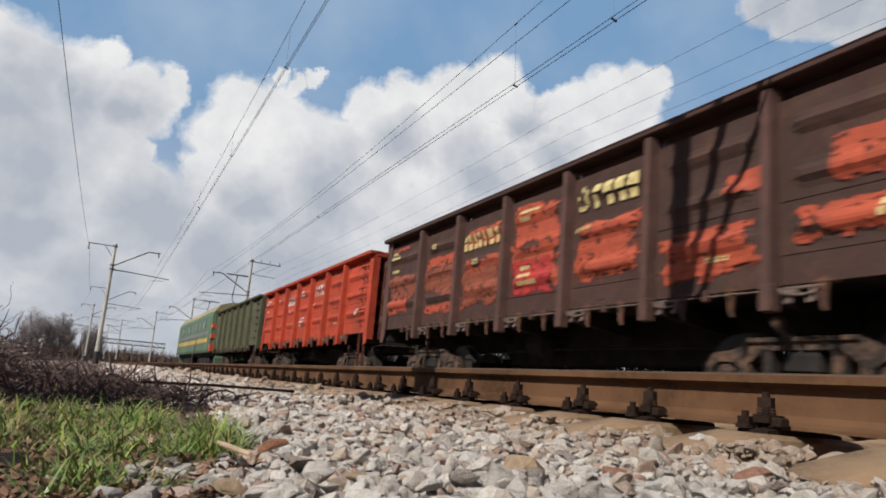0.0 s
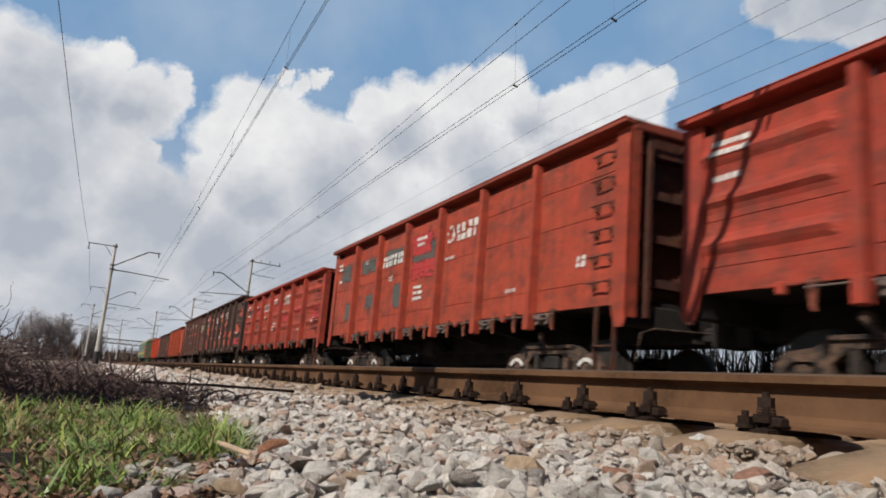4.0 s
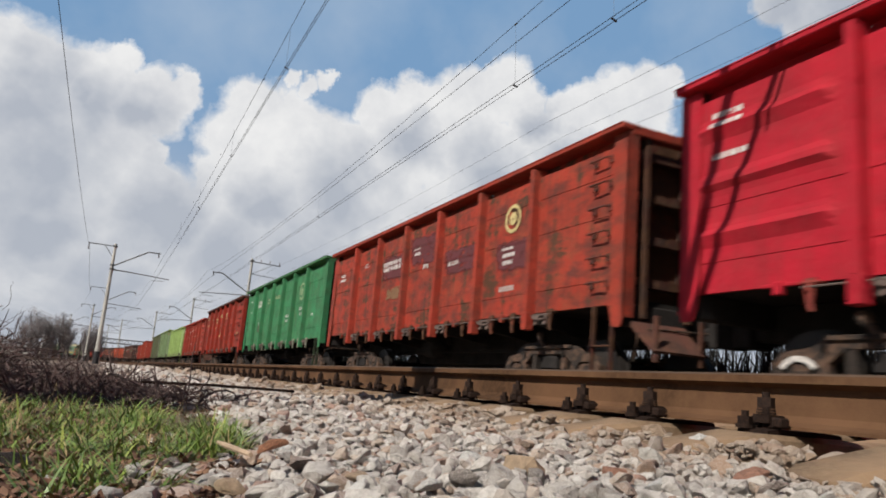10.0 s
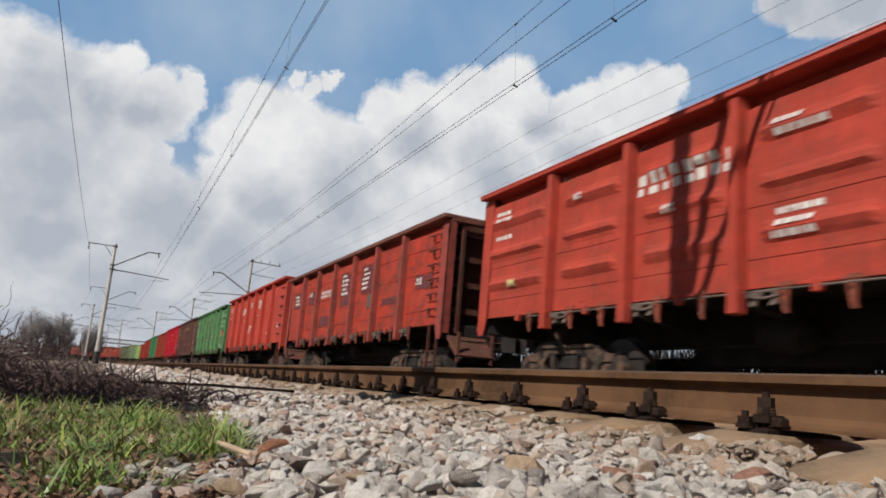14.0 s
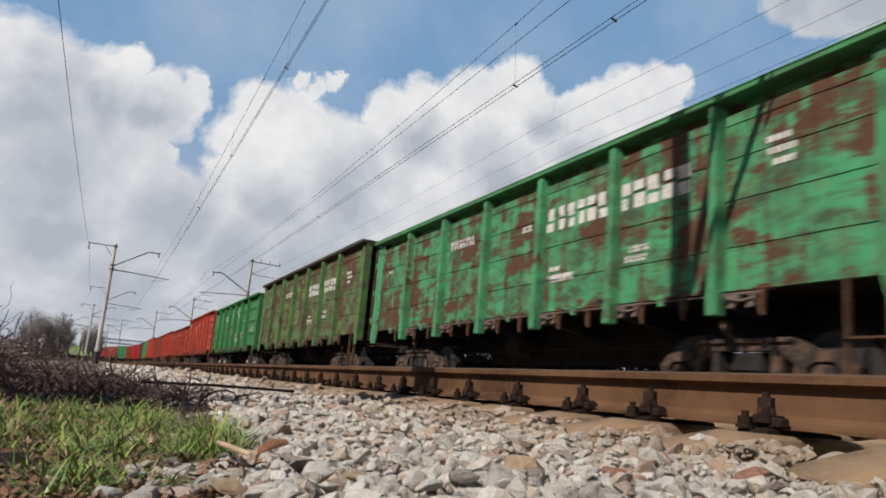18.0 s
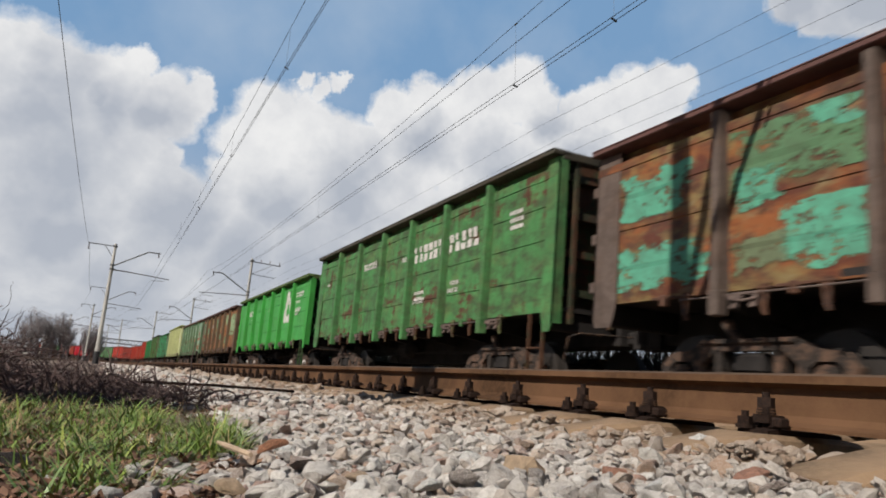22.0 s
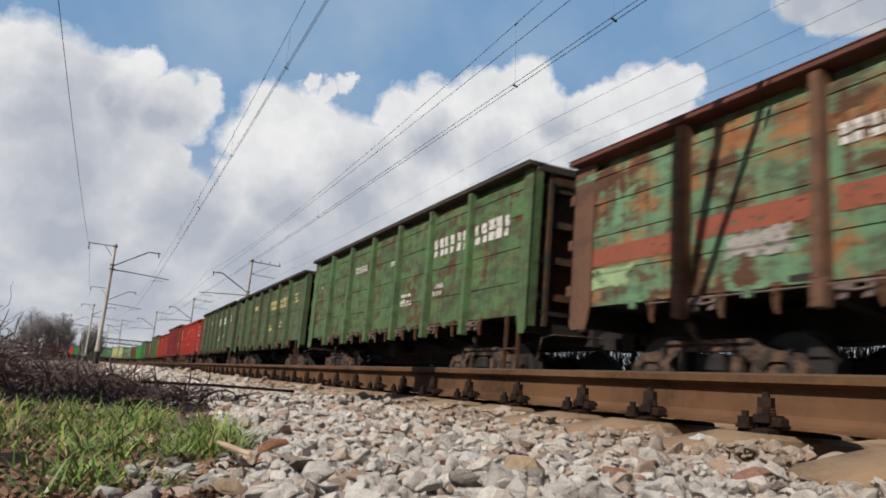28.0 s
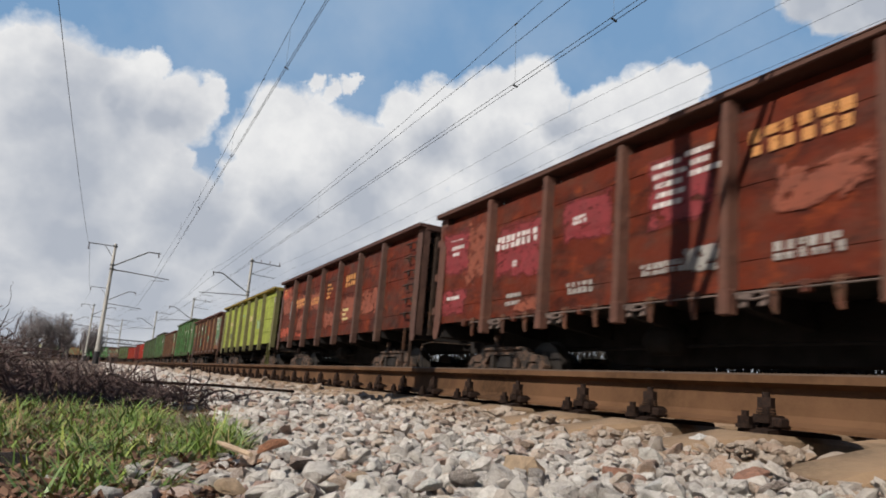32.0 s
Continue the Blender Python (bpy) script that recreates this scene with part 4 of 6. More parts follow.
def motions():
    times = [0.5 * k for k in range(65)]
    for i, w in enumerate(TRAIN):
        s0 = 9.235 + (2 - i) * PITCH + SLACK.get(i, 0.0)
        walk(w, [(t, train_pose(s0 + way(t))) for t in times])
    walk(LOCO[0], [(t, train_pose(15.6 + 2 * PITCH + 0.9 + LOCO_HALF + way(t))) for t in times])
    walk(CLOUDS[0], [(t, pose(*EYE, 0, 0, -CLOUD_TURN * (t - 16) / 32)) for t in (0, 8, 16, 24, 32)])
    # all wheels turn alike
    turn = [(k / FPS, Matrix.Rotation(-way(k / FPS) / 0.475, 4, "X")) for k in range(32 * FPS + 1)]
    walk(WHEELS[0], turn)
    first = WHEELS[0].animation_data
    for w in WHEELS[1:]:
        w.rotation_mode = "QUATERNION"
        ad = w.animation_data_create()
        ad.action, ad.action_slot = first.action, first.action_slot


def train_pose(s):
    p, a = track(s, TRAIN_AXIS)
    return pose(p.x, p.y, TRAIN_Z, 0, 0, math.degrees(a))


# ---- ground: one sheet to the horizon ----
def ballast_edge(y):
    """Where the ballast's foot lies at y."""
    return 0.30 + 0.09 * min(y, 6.0) if y > 2.0 else float(np.interp(y, (0.9, 1.2, 1.5, 1.7, 2.0), (0.17, 0.18, 0.2, 0.38, 0.48)))


def bed_z(x, y):
    """Height of the ballast bed."""
    if x > 4.3:
        return -0.27 - 0.2 * min(1.0, (x - 4.3) / 0.8) if x < 9.4 else -0.47 - 0.25 * min(1.0, (x - 9.4) / 1.0)
    if x > 1.55:
        return -0.262
    # a low ridge of stones runs aslant over the shoulder
    ridge = 0.03 * math.exp(-((y - 3.62 - 0.407 * x) / 0.17) ** 2) * min(1.0, max(0.0, (x - 0.45) / 0.2)) * min(1.0, (1.55 - x) / 0.2)
    return max(-0.362, -0.275 - 0.09 * (1.55 - x) / 1.25) + ridge


def make_ground():
    xs = [-2500, -800, -300, -120, -60, -30, -16, -10, -7, -5, -4, -3, -2.5, -2, -1.5] + [-1 + 0.06 * k for k in range(25)] + [1, 2, 4, 8, 12, 20, 40, 100, 300, 900, 2500]
    ys = [-2500, -800, -200, -60, -20, -8, -3, 0, 0.5] + [0.9 + 0.06 * k for k in range(45)] + [3.8, 4.2, 4.6, 5, 6, 7, 8, 10, 13, 17, 22, 30, 45, 70, 110, 170, 260, 400, 700, 1300, 2500]
    bm = bmesh.new()
    g = []
    for x in xs:
        row = []
        for y in ys:
            z = -0.365 if x < 0.5 else -0.5
            z -= 0.5 * min(1.0, max(0.0, (-3 - x) / 8)) if x < 0 else 0.3 * min(1.0, max(0.0, (x - 9) / 6))
            row.append(bm.verts.new((x, y, z + 0.035 * noise.noise((x * 1.7, y * 1.7, 0)) + 0.018 * noise.noise((x * 9, y * 9, 4)))))
        g.append(row)
    for i in range(len(xs) - 1):
        for j in range(len(ys) - 1):
            bm.faces.new((g[i][j], g[i + 1][j], g[i + 1][j + 1], g[i][j + 1]))
    tagged(part("ground", bm, GROUND, None, smooth=True), "bare brown spring soil with dead litter beside the railway", "ground", kind="structure")


def stone_meshes(rough=False):
    """Broken stones, each the hull of a few random points, about one unit across."""
    out = []
    for k in range(14):
        rng = random.Random(100 + k)
        bm = bmesh.new()
        for _ in range(14 if rough else 15):
            v = Vector((rng.gauss(0, 1), rng.gauss(0, 1), rng.gauss(0, 1))).normalized() * rng.uniform(0.38, 0.60)
            bm.verts.new((v.x * 1.15, v.y, v.z * 0.72))
        r = bmesh.ops.convex_hull(bm, input=bm.verts)
        bmesh.ops.delete(bm, geom=[v for v in bm.verts if not v.link_faces], context="VERTS")
        if rough:
            bmesh.ops.subdivide_edges(bm, edges=bm.edges[:], cuts=1, use_grid_fill=True)
            for v in bm.verts:
                v.co += v.co.normalized() * rng.gauss(0.0, 0.024)
            bmesh.ops.smooth_vert(bm, verts=bm.verts, factor=0.14, use_axis_x=True, use_axis_y=True, use_axis_z=True)
            for v in bm.verts:
                v.co *= 1.04
        bmesh.ops.recalc_face_normals(bm, faces=bm.faces)
        out.append(bm)
    return out


def stone_material(name="crushed_granite", cells=False):
    """Crushed granite: greys with some pink, ochre and dark stones, dusty."""
    m, t, b = nodes_of(name)
    geo = t.nodes.new("ShaderNodeNewGeometry")
    info = t.nodes.new("ShaderNodeObjectInfo")
    r = calc(t, "FRACT", calc(t, "ADD", geo.outputs["Random Per Island"], info.outputs["Random"]))
    if cells:
        vo = node(t, "ShaderNodeTexVoronoi", Scale=16.0)
        t.links.new(geo.outputs["Position"], vo.inputs["Vector"])
        one = t.nodes.new("ShaderNodeSeparateColor")
        t.links.new(vo.outputs["Color"], one.inputs[0])
        r = one.outputs[0]
    cr = t.nodes.new("ShaderNodeValToRGB")
    cr.color_ramp.interpolation = "LINEAR"
    stops = [(0.0, (0.548, 0.496, 0.444)), (0.22, (0.716, 0.660, 0.603)), (0.38, (0.369, 0.328, 0.297)), (0.54, (0.740, 0.695, 0.645)), (0.68, (0.538, 0.425, 0.338)), (0.78, (0.438, 0.289, 0.207)), (0.84, (0.215, 0.195, 0.184)), (0.92, (0.410, 0.231, 0.169)), (1.0, (0.740, 0.740, 0.697))]
    el = cr.color_ramp.elements
    while len(el) < len(stops):
        el.new(0.5)
    for e, (p, c) in zip(el, stops):
        e.position, e.color = p, (*c, 1)
    t.links.new(r, cr.inputs[0])
    pos = geo.outputs["Position"]
    grain, speck = noise_tex(t, 55, 5, 0.7, pos), noise_tex(t, 240, 4, 0.75, pos)
    c = mix(t, ramp(t, grain, 0.42, 0.66, 0, 0.45), cr.outputs[0], (0.20, 0.15, 0.115))
    c = mix(t, ramp(t, speck, 0.48, 0.72, 0, 0.6), c, (0.66, 0.61, 0.555))
    apart = t.nodes.new("ShaderNodeSeparateXYZ")
    t.links.new(pos, apart.inputs[0])
    c = mix(t, ramp(t, apart.outputs["X"], 1.05, 1.65, 0.0, 0.62), c, (0.30, 0.195, 0.115))      # rust dust near the rails
    t.links.new(c, b.inputs["Base Color"])
    b.inputs["Roughness"].default_value = 0.92
    bump(t, b, calc(t, "ADD", grain, calc(t, "MULTIPLY", speck, 0.6)), 0.9, 0.012)
    return m


STONES = [(0.84, 1.37, 0.086, 2, 0), (0.97, 1.22, 0.07, 7, 1), (1.25, 1.15, 0.072, 9, 1), (1.71, 1.77, 0.081, 3, 2), (0.39, 1.05, 0.042, 6, 1), (0.34, 1.05, 0.05, 1, 2), (0.31, 1.12, 0.033, 10, 2), (0.17, 1.5, 0.055, 4, 2), (0.23, 1.26, 0.063, 8, 0), (0.96, 1.08, 0.071, 13, 2), (0.49, 1.42, 0.049, 0, 0), (0.58, 1.27, 0.057, 3, 2), (0.83, 1.6, 0.059, 5, 2), (0.25, 1.11, 0.056, 9, 0), (0.04, 1.22, 0.05, 1, 2)]


def make_ballast():
    stone = stone_material()
    bm = bmesh.new()
    xs = [0.0, 0.3, 0.6, 0.9, 1.2, 1.55, 2.2, 3.0, 4.3, 5.1, 7.0, 9.4, 10.4]
    ys = [-25 + 2.5 * k for k in range(10)] + [0.25 * k for k in range(60)] + [15 + 3 * k for k in range(42)] + [141 + 6 * k for k in range(37)]
    g = []
    for s in ys:
        row = []
        for x in xs:
            p, a = track(s, x)
            lift = 0.02 * noise.noise((x * 5, s * 5, 3)) if s < 15 else 0.0
            if x == 0.0:
                lift -= 0.06
            row.append(bm.verts.new((p.x, p.y, bed_z(x, s) + lift - 0.015)))
        g.append(row)
    for a, b in zip(g, g[1:]):
        for i in range(len(xs) - 1):
            f = bm.faces.new((a[i], a[i + 1], b[i + 1], b[i]))
            f.material_index = 1 if xs[i] > 4.0 else 0
    bed = tagged(part("ballast", bm, stone_material("ballast_granite", True), None), "bed of crushed grey granite ballast under the tracks", "ballast", kind="structure")
    # unseen bed beyond the near track, darkened to cut light bouncing under the wagons
    bed.data.materials.append(plain("bounce_cut_ballast", (0.10, 0.075, 0.06), 0.95, 0.0, 0.5, 30, 0.9))
    variants = stone_meshes()
    rng = random.Random(5)
    near = stone_meshes(True)
    singles = [done(v.copy(), "stone", stone) for v in near]
    shapes = []
    for v in near + variants:
        v.verts.index_update()
        shapes.append((np.array([q.co[:] for q in v.verts]), [[q.index for q in f.verts] for f in v.faces]))
        v.free()
    verts, faces, base, made = [], [], 0, 0
    spots = []
    for y0, y1, step, size in ((0.75, 2.4, 0.020, 0.025), (2.4, 4.5, 0.023, 0.027), (4.5, 8.0, 0.032, 0.035), (8.0, 15.0, 0.055, 0.055), (15.0, 32.0, 0.11, 0.09)):
        y = y0
        while y < y1:
            x = ballast_edge(y) - 0.12 if y < 4.0 else 0.1
            while x < 2.0:
                px, py = x + rng.uniform(-0.5, 0.5) * step, y + rng.uniform(-0.5, 0.5) * step
                spots.append((px, py, size * rng.choice((0.45, 0.6, 0.75, 0.9, 1.0, 1.15, 1.4, 1.8))))
                x += step * rng.uniform(0.8, 1.25)
            y += step
        # a looser second layer
    for k in range(1500):
        y = rng.uniform(0.8, 5.0)
        spots.append((rng.uniform(ballast_edge(y) - 0.1, 1.62), y, rng.choice((0.024, 0.03, 0.034, 0.04, 0.048, 0.06))))
    for k in range(9000):      # chips that fill the hollows
        y = rng.uniform(0.8, 3.6)
        spots.append((rng.uniform(ballast_edge(y) - 0.12, 1.75), y, rng.uniform(0.007, 0.019)))
    for k in range(170):
        y = rng.uniform(0.8, 3.0)
        spots.append((ballast_edge(y) - 0.1 - abs(rng.gauss(0, 0.14)), y, rng.uniform(0.02, 0.05)))
    for x0, x1, y0, y1, step in ((1.7, 4.5, 0.3, 14.0, 0.07), (0.1, 4.5, -12.0, 0.75, 0.09), (1.7, 4.5, 14.0, 32.0, 0.13), (4.5, 5.7, -10.0, 30.0, 0.12)):
        for i in range(int((y1 - y0) / step)):
            for j in range(int((x1 - x0) / step)):
                spots.append((x0 + (j + rng.random()) * step, y0 + (i + rng.random()) * step, step * rng.uniform(0.7, 1.2)))
    for px, py, size in spots:
        apart = min(abs(py - 0.03 - s) for s in SLEEPERS)
        on_sleeper = 1.5 < px < 4.25 and apart < 0.145
        if on_sleeper and (size > 0.03 or rng.random() < 0.93) or math.hypot(px, py) < 0.7:
            continue
        z = bed_z(px, py) + 0.02 * noise.noise((px * 5, py * 5, 3)) + rng.uniform(-0.3, 0.5) * size
        if 1.4 < px < 1.8 and not on_sleeper:
            z += (-0.004 if apart < 0.2 else 0.014) * min(1.0, (px - 1.4) / 0.2)
        elif 1.72 < px < 4.3:
            z -= 0.03
        if px < ballast_edge(py) - 0.12:
            z = -0.365 + size * 0.15
        turn = Euler((rng.uniform(-0.6, 0.6), rng.uniform(-0.6, 0.6), rng.uniform(0, 6.3)))
        k = rng.randrange(14)
        if made < 300 and 1.0 < py < 2.0 and 0.25 < px < 1.5 and size > 0.03 and rng.random() < 0.3:
            ob = put("stone", singles[k], bed, (px, py, z))
            ob.rotation_euler, ob.scale = turn, (size * 1.1,) * 3
            made += 1
            continue
        co, fs = shapes[k if py < 3.0 and size > 0.019 else k + 14]
        slab = np.array((rng.uniform(0.85, 1.3), rng.uniform(0.8, 1.1), rng.uniform(0.65, 1.1)))
        verts.append((co * slab) @ np.array(turn.to_matrix().transposed()) * size + (px, py, z))
        faces += [[i + base for i in f] for f in fs]
        base += len(co)
    me = bpy.data.meshes.new("loose_stones")
    me.from_pydata(np.concatenate(verts).tolist(), [], faces)
    me.materials.append(stone)
    tagged(put("loose_stones", me, bed), kind="stuff", label="loose crushed stones, grey and pinkish")
    # single stones of their own colour: place, size and which of the shapes
    ochre = plain("ochre_stone", (0.36, 0.25, 0.16), 0.92, 0.0, 0.25, 25, 0.9, (0.45, 0.35, 0.25))
    rusty = plain("rust_red_stone", (0.30, 0.14, 0.09), 0.92, 0.0, 0.3, 30, 0.9, (0.40, 0.24, 0.17))
    grey = plain("pale_grey_stone", (0.60, 0.57, 0.53), 0.92, 0.0, 0.2, 30, 0.9, (0.42, 0.38, 0.34))
    for px, py, size, shape, tone in STONES:
        me = singles[shape].copy()
        me.materials[0] = (ochre, rusty, grey)[tone]
        ob = put("stone", me, bed, (px, py, bed_z(px, py) + size * 0.32))
        ob.rotation_euler, ob.scale = (0.3, 0.2, shape), (size, size, size * (1.15 if shape == 2 else 0.85))


# ---- the tracks ----
RAIL_PROFILE = [(-0.075, -0.18), (-0.075, -0.169), (-0.02, -0.155), (-0.009, -0.135), (-0.006, -0.06), (-0.008, -0.048), (-0.044, -0.033), (-0.044, -0.008),
                (-0.028, 0.0), (0.028, 0.0), (0.044, -0.008), (0.044, -0.033), (0.008, -0.048), (0.006, -0.06), (0.009, -0.135), (0.02, -0.155), (0.075, -0.169), (0.075, -0.18)]
SLEEPERS = [1.75, 2.29, 2.74, 3.32, 3.87, 4.38, 4.92, 5.45, 6.01]
SLEEPERS = [1.75 - 0.545 * k for k in range(8, 0, -1)] + SLEEPERS + [6.01 + 0.545 * k for k in range(1, 76)]


def rail(axis, side, z, parent):
    bm = bmesh.new()
    stations = [-25.0, 0.0, 60.0, 140.0] + [140.0 + 8 * k for k in range(1, 29)]
    rings = []
    for s in stations:
        p, a = track(s, axis)
        n = Vector((math.cos(a), math.sin(a), 0))
        rings.append([bm.verts.new(p + n * (side * 0.797 + u) + Vector((0, 0, z + w))) for u, w in RAIL_PROFILE])
    m = len(RAIL_PROFILE)
    for a, b in zip(rings, rings[1:]):
        for k in range(m):
            f = bm.faces.new((a[k], a[(k + 1) % m], b[(k + 1) % m], b[k]))
            f.material_index = 1 if k in (7, 8, 9) else 0
    bm.faces.new(rings[0]), bm.faces.new(rings[-1][::-1])
    ob = part("rail", bm, RAIL, parent)
    ob.data.materials.append(RAILTOP)
    return ob


def sleeper_mesh():
    """A concrete sleeper, thinner towards its ends, with bevelled flanks."""
    bm = bmesh.new()
    rings = []
    for x, top, half in ((-1.37, -0.275, 0.085), (-1.3, -0.252, 0.1), (-0.98, -0.198, 0.112), (-0.62, -0.2, 0.112), (-0.3, -0.235, 0.1), (0.3, -0.235, 0.1), (0.62, -0.2, 0.112), (0.98, -0.2, 0.112), (1.28, -0.252, 0.1), (1.35, -0.268, 0.085)):
        rings.append([bm.verts.new((x, y + 0.03, z)) for y, z in ((-half - 0.05, -0.4), (-half - 0.008, top - 0.016), (-half + 0.016, top), (half - 0.016, top), (half + 0.008, top - 0.016), (half + 0.05, -0.4))])
    for a, b in zip(rings, rings[1:]):
        for k in range(5):
            bm.faces.new((a[k], a[k + 1], b[k + 1], b[k]))
    bm.faces.new(rings[0]), bm.faces.new(rings[-1][::-1])
    return done(bm, "sleeper", SLEEPER)


def hexagon(bm, x, y, r, z0, z1):
    prism(bm, [(x + r * math.cos(a), y + r * math.sin(a)) for a in [math.pi * k / 3 + 0.2 for k in range(6)]], "z", z0, z1)


def fastener_parts():
    """Tie plate, clip bolt with its washer and nut, anchor bolt and clip of one rail seat; origin under the rail's centre, towards -x."""
    out = []
    bm = bmesh.new()
    prism(bm, [(-0.165, -0.203), (-0.16, -0.188), (-0.1, -0.180), (-0.078, -0.184), (0.078, -0.184), (0.1, -0.180), (0.175, -0.188), (0.18, -0.203)], "y", -0.06, 0.06)
    for y in (-0.05, 0.02):
        box(bm, -0.115, -0.08, y, y + 0.035, -0.182, -0.145, 0.005)
    out.append(("tie_plate", done(bm, "tie_plate", FASTEN)))
    bm = bmesh.new()
    tube(bm, [(-0.1, 0, -0.18), (-0.1, 0, -0.066)], 0.0125, 8)
    hexagon(bm, -0.1, 0, 0.027, -0.114, -0.084)
    out.append(("clip_bolt", done(bm, "clip_bolt", FASTEN)))
    bm = bmesh.new()
    for k in range(3):
        tube(bm, [(-0.1, 0, -0.137 + 0.009 * k), (-0.1, 0, -0.130 + 0.009 * k)], 0.031 - 0.002 * k, 10)
    out.append(("spring_washer", done(bm, "spring_washer", FASTEN)))
    bm = bmesh.new()
    prism(bm, [(-0.125, -0.165), (-0.125, -0.138), (-0.06, -0.138), (-0.04, -0.15), (-0.04, -0.16), (-0.08, -0.168)], "y", -0.032, 0.032)
    box(bm, -0.13, -0.085, -0.08, -0.045, -0.178, -0.145, 0.006)
    out.append(("clip", done(bm, "clip", FASTEN)))
    bm = bmesh.new()
    tube(bm, [(-0.155, 0.035, -0.185), (-0.155, 0.035, -0.13)], 0.012, 8)
    hexagon(bm, -0.155, 0.035, 0.023, -0.176, -0.148)
    tube(bm, [(-0.155, 0.035, -0.186), (-0.155, 0.035, -0.174)], 0.03, 10)
    out.append(("anchor_bolt", done(bm, "anchor_bolt", FASTEN)))
    return out


def make_tracks():
    sleeper, parts = sleeper_mesh(), fastener_parts()
    joined = bmesh.new()
    for _, me in parts:
        joined.from_mesh(me)
    whole = done(joined, "fastener", FASTEN)
    for nm, axis, z, words in (("track_near", NEAR_AXIS, 0.0, "empty railway track with rusty rails bolted to concrete sleepers"), ("track_far", TRAIN_AXIS, TRAIN_Z, "railway track with worn rails under the goods train")):
        tr = tagged(new(nm), words, "track", kind="structure")
        rail(axis, -1, z, tr)
        rail(axis, 1, z, tr)
        for k, y in enumerate(SLEEPERS):
            s = put("sleeper", sleeper, tr, (axis, y + 0.01 * math.sin(7 * k), z))
            s.rotation_euler[2] = 0.012 * math.sin(11 * k)
            if nm == "track_near" and 0.0 < y < 12.5:
                for name, me in parts:
                    put(name, me, s, (-0.797, 0, 0))
            elif nm == "track_near" and y < 40:
                put("rail_fastener", whole, s, (-0.797, 0, 0))


# ---- overhead line ----
def insulator(bm, p, d, n=4, r=0.07):
    p, d = Vector(p), Vector(d)
    pts, rad = [], []
    for k in range(n):
        for u, q in ((0.0, 0.3), (0.12, 1.0), (0.5, 0.5), (0.7, 0.3)):
            pts.append(p + d * ((k + u) / n))
            rad.append(r * q)
    tube(bm, pts, rad, 8)


def mast(x, y, s=1, top=8.7, feeder=True, thick=1.0):
    """A tapered concrete mast with a bent cantilever towards the track (s = 1: to +x), a straight steady arm and a feeder bracket behind."""
    m = tagged(new("overhead_line_mast"), "tapered grey concrete mast carrying the overhead line on steel brackets", "mast", "masts along the line")
    base = -0.6
    def P(dx, z):
        return (x + s * dx, y, z)
    bm = bmesh.new()
    tube(bm, [(x, y, base), (x, y, 3.5), (x, y, top)], [0.18 * thick, 0.15 * thick, 0.1 * thick], 14)
    part("pole", bm, CONCRETE, m)
    bm = bmesh.new()
    tube(bm, [(x, y, base), (x, y, 0.55)], 0.2 * thick, 14)
    part("foot_band", bm, FOOT, m, "dark tarred foot")
    for z in (6.75, 7.05, top - 0.2):
        bm = bmesh.new()
        tube(bm, [(x, y, z - 0.06), (x, y, z + 0.06)], 0.17 * thick, 12)
        part("clamp", bm, GALV, m)
    bm = bmesh.new()
    tube(bm, [P(0.1, 7.02), P(2.4, 8.42), P(3.25, 8.42)], 0.055 * thick, 6)
    part("cantilever", bm, GALV, m, "bent steel bracket")
    bm = bmesh.new()
    insulator(bm, P(3.15, 8.4), (0, 0, -0.35))
    part("insulator", bm, CERAMIC, m)
    bm = bmesh.new()
    tube(bm, [P(0.1, 6.72), P(1.2, 6.68), P(4.15, 6.5)], [0.055 * thick, 0.045 * thick, 0.035], 6)
    part("steady_arm", bm, GALV, m)
    bm = bmesh.new()
    insulator(bm, P(0.8, 6.70), (s * 0.5, 0, -0.02), 5, 0.06)
    part("insulator", bm, CERAMIC, m)
    bm = bmesh.new()
    tube(bm, [P(3.9, 6.5), P(3.75, 6.32), P(2.9, 6.28)], 0.02, 6)
    part("registration_arm", bm, GALV, m)
    if feeder and s > 0:
        bm = bmesh.new()
        tube(bm, [P(0.1, top - 0.2), P(-1.85, top - 0.2)], 0.04, 6)
        tube(bm, [P(-0.1, top - 1.0), P(-0.7, top - 0.25)], 0.025, 6)
        part("feeder_bracket", bm, GALV, m)
        bm = bmesh.new()
        insulator(bm, P(-1.8, top - 0.22), (0, 0, -0.5))
        part("insulator", bm, CERAMIC, m)
    elif s < 0:
        bm = bmesh.new()
        tube(bm, [P(0.25, top - 0.25), P(-2.6, top - 0.35)], 0.045, 6)
        tube(bm, [P(-0.1, top - 1.4), P(-1.8, top - 0.4)], 0.025, 6)
        tube(bm, [P(-0.1, top - 1.4), P(-2.2, top - 1.5)], 0.03, 6)
        part("feeder_bracket", bm, GALV, m)
        for d in (-2.5, -1.6, -0.8):
            bm = bmesh.new()
            insulator(bm, P(d, top - 0.3), (0, 0, 0.35), 3, 0.06)
            part("insulator", bm, CERAMIC, m)
    return m


def span(name, pts, sag, r, label, n=10):
    """A wire from mast to mast with some sag."""
    bm = bmesh.new()
    line = []
    for a, b in zip(pts, pts[1:]):
        a, b = Vector(a), Vector(b)
        for k in range(n):
            u = k / n
            line.append(a.lerp(b, u) - Vector((0, 0, sag * 4 * u * (1 - u))))
    line.append(Vector(pts[-1]))
    tube(bm, line, r, 4)
    return tagged(part(name, bm, WIRE, None), label, "wire", "overhead wires")


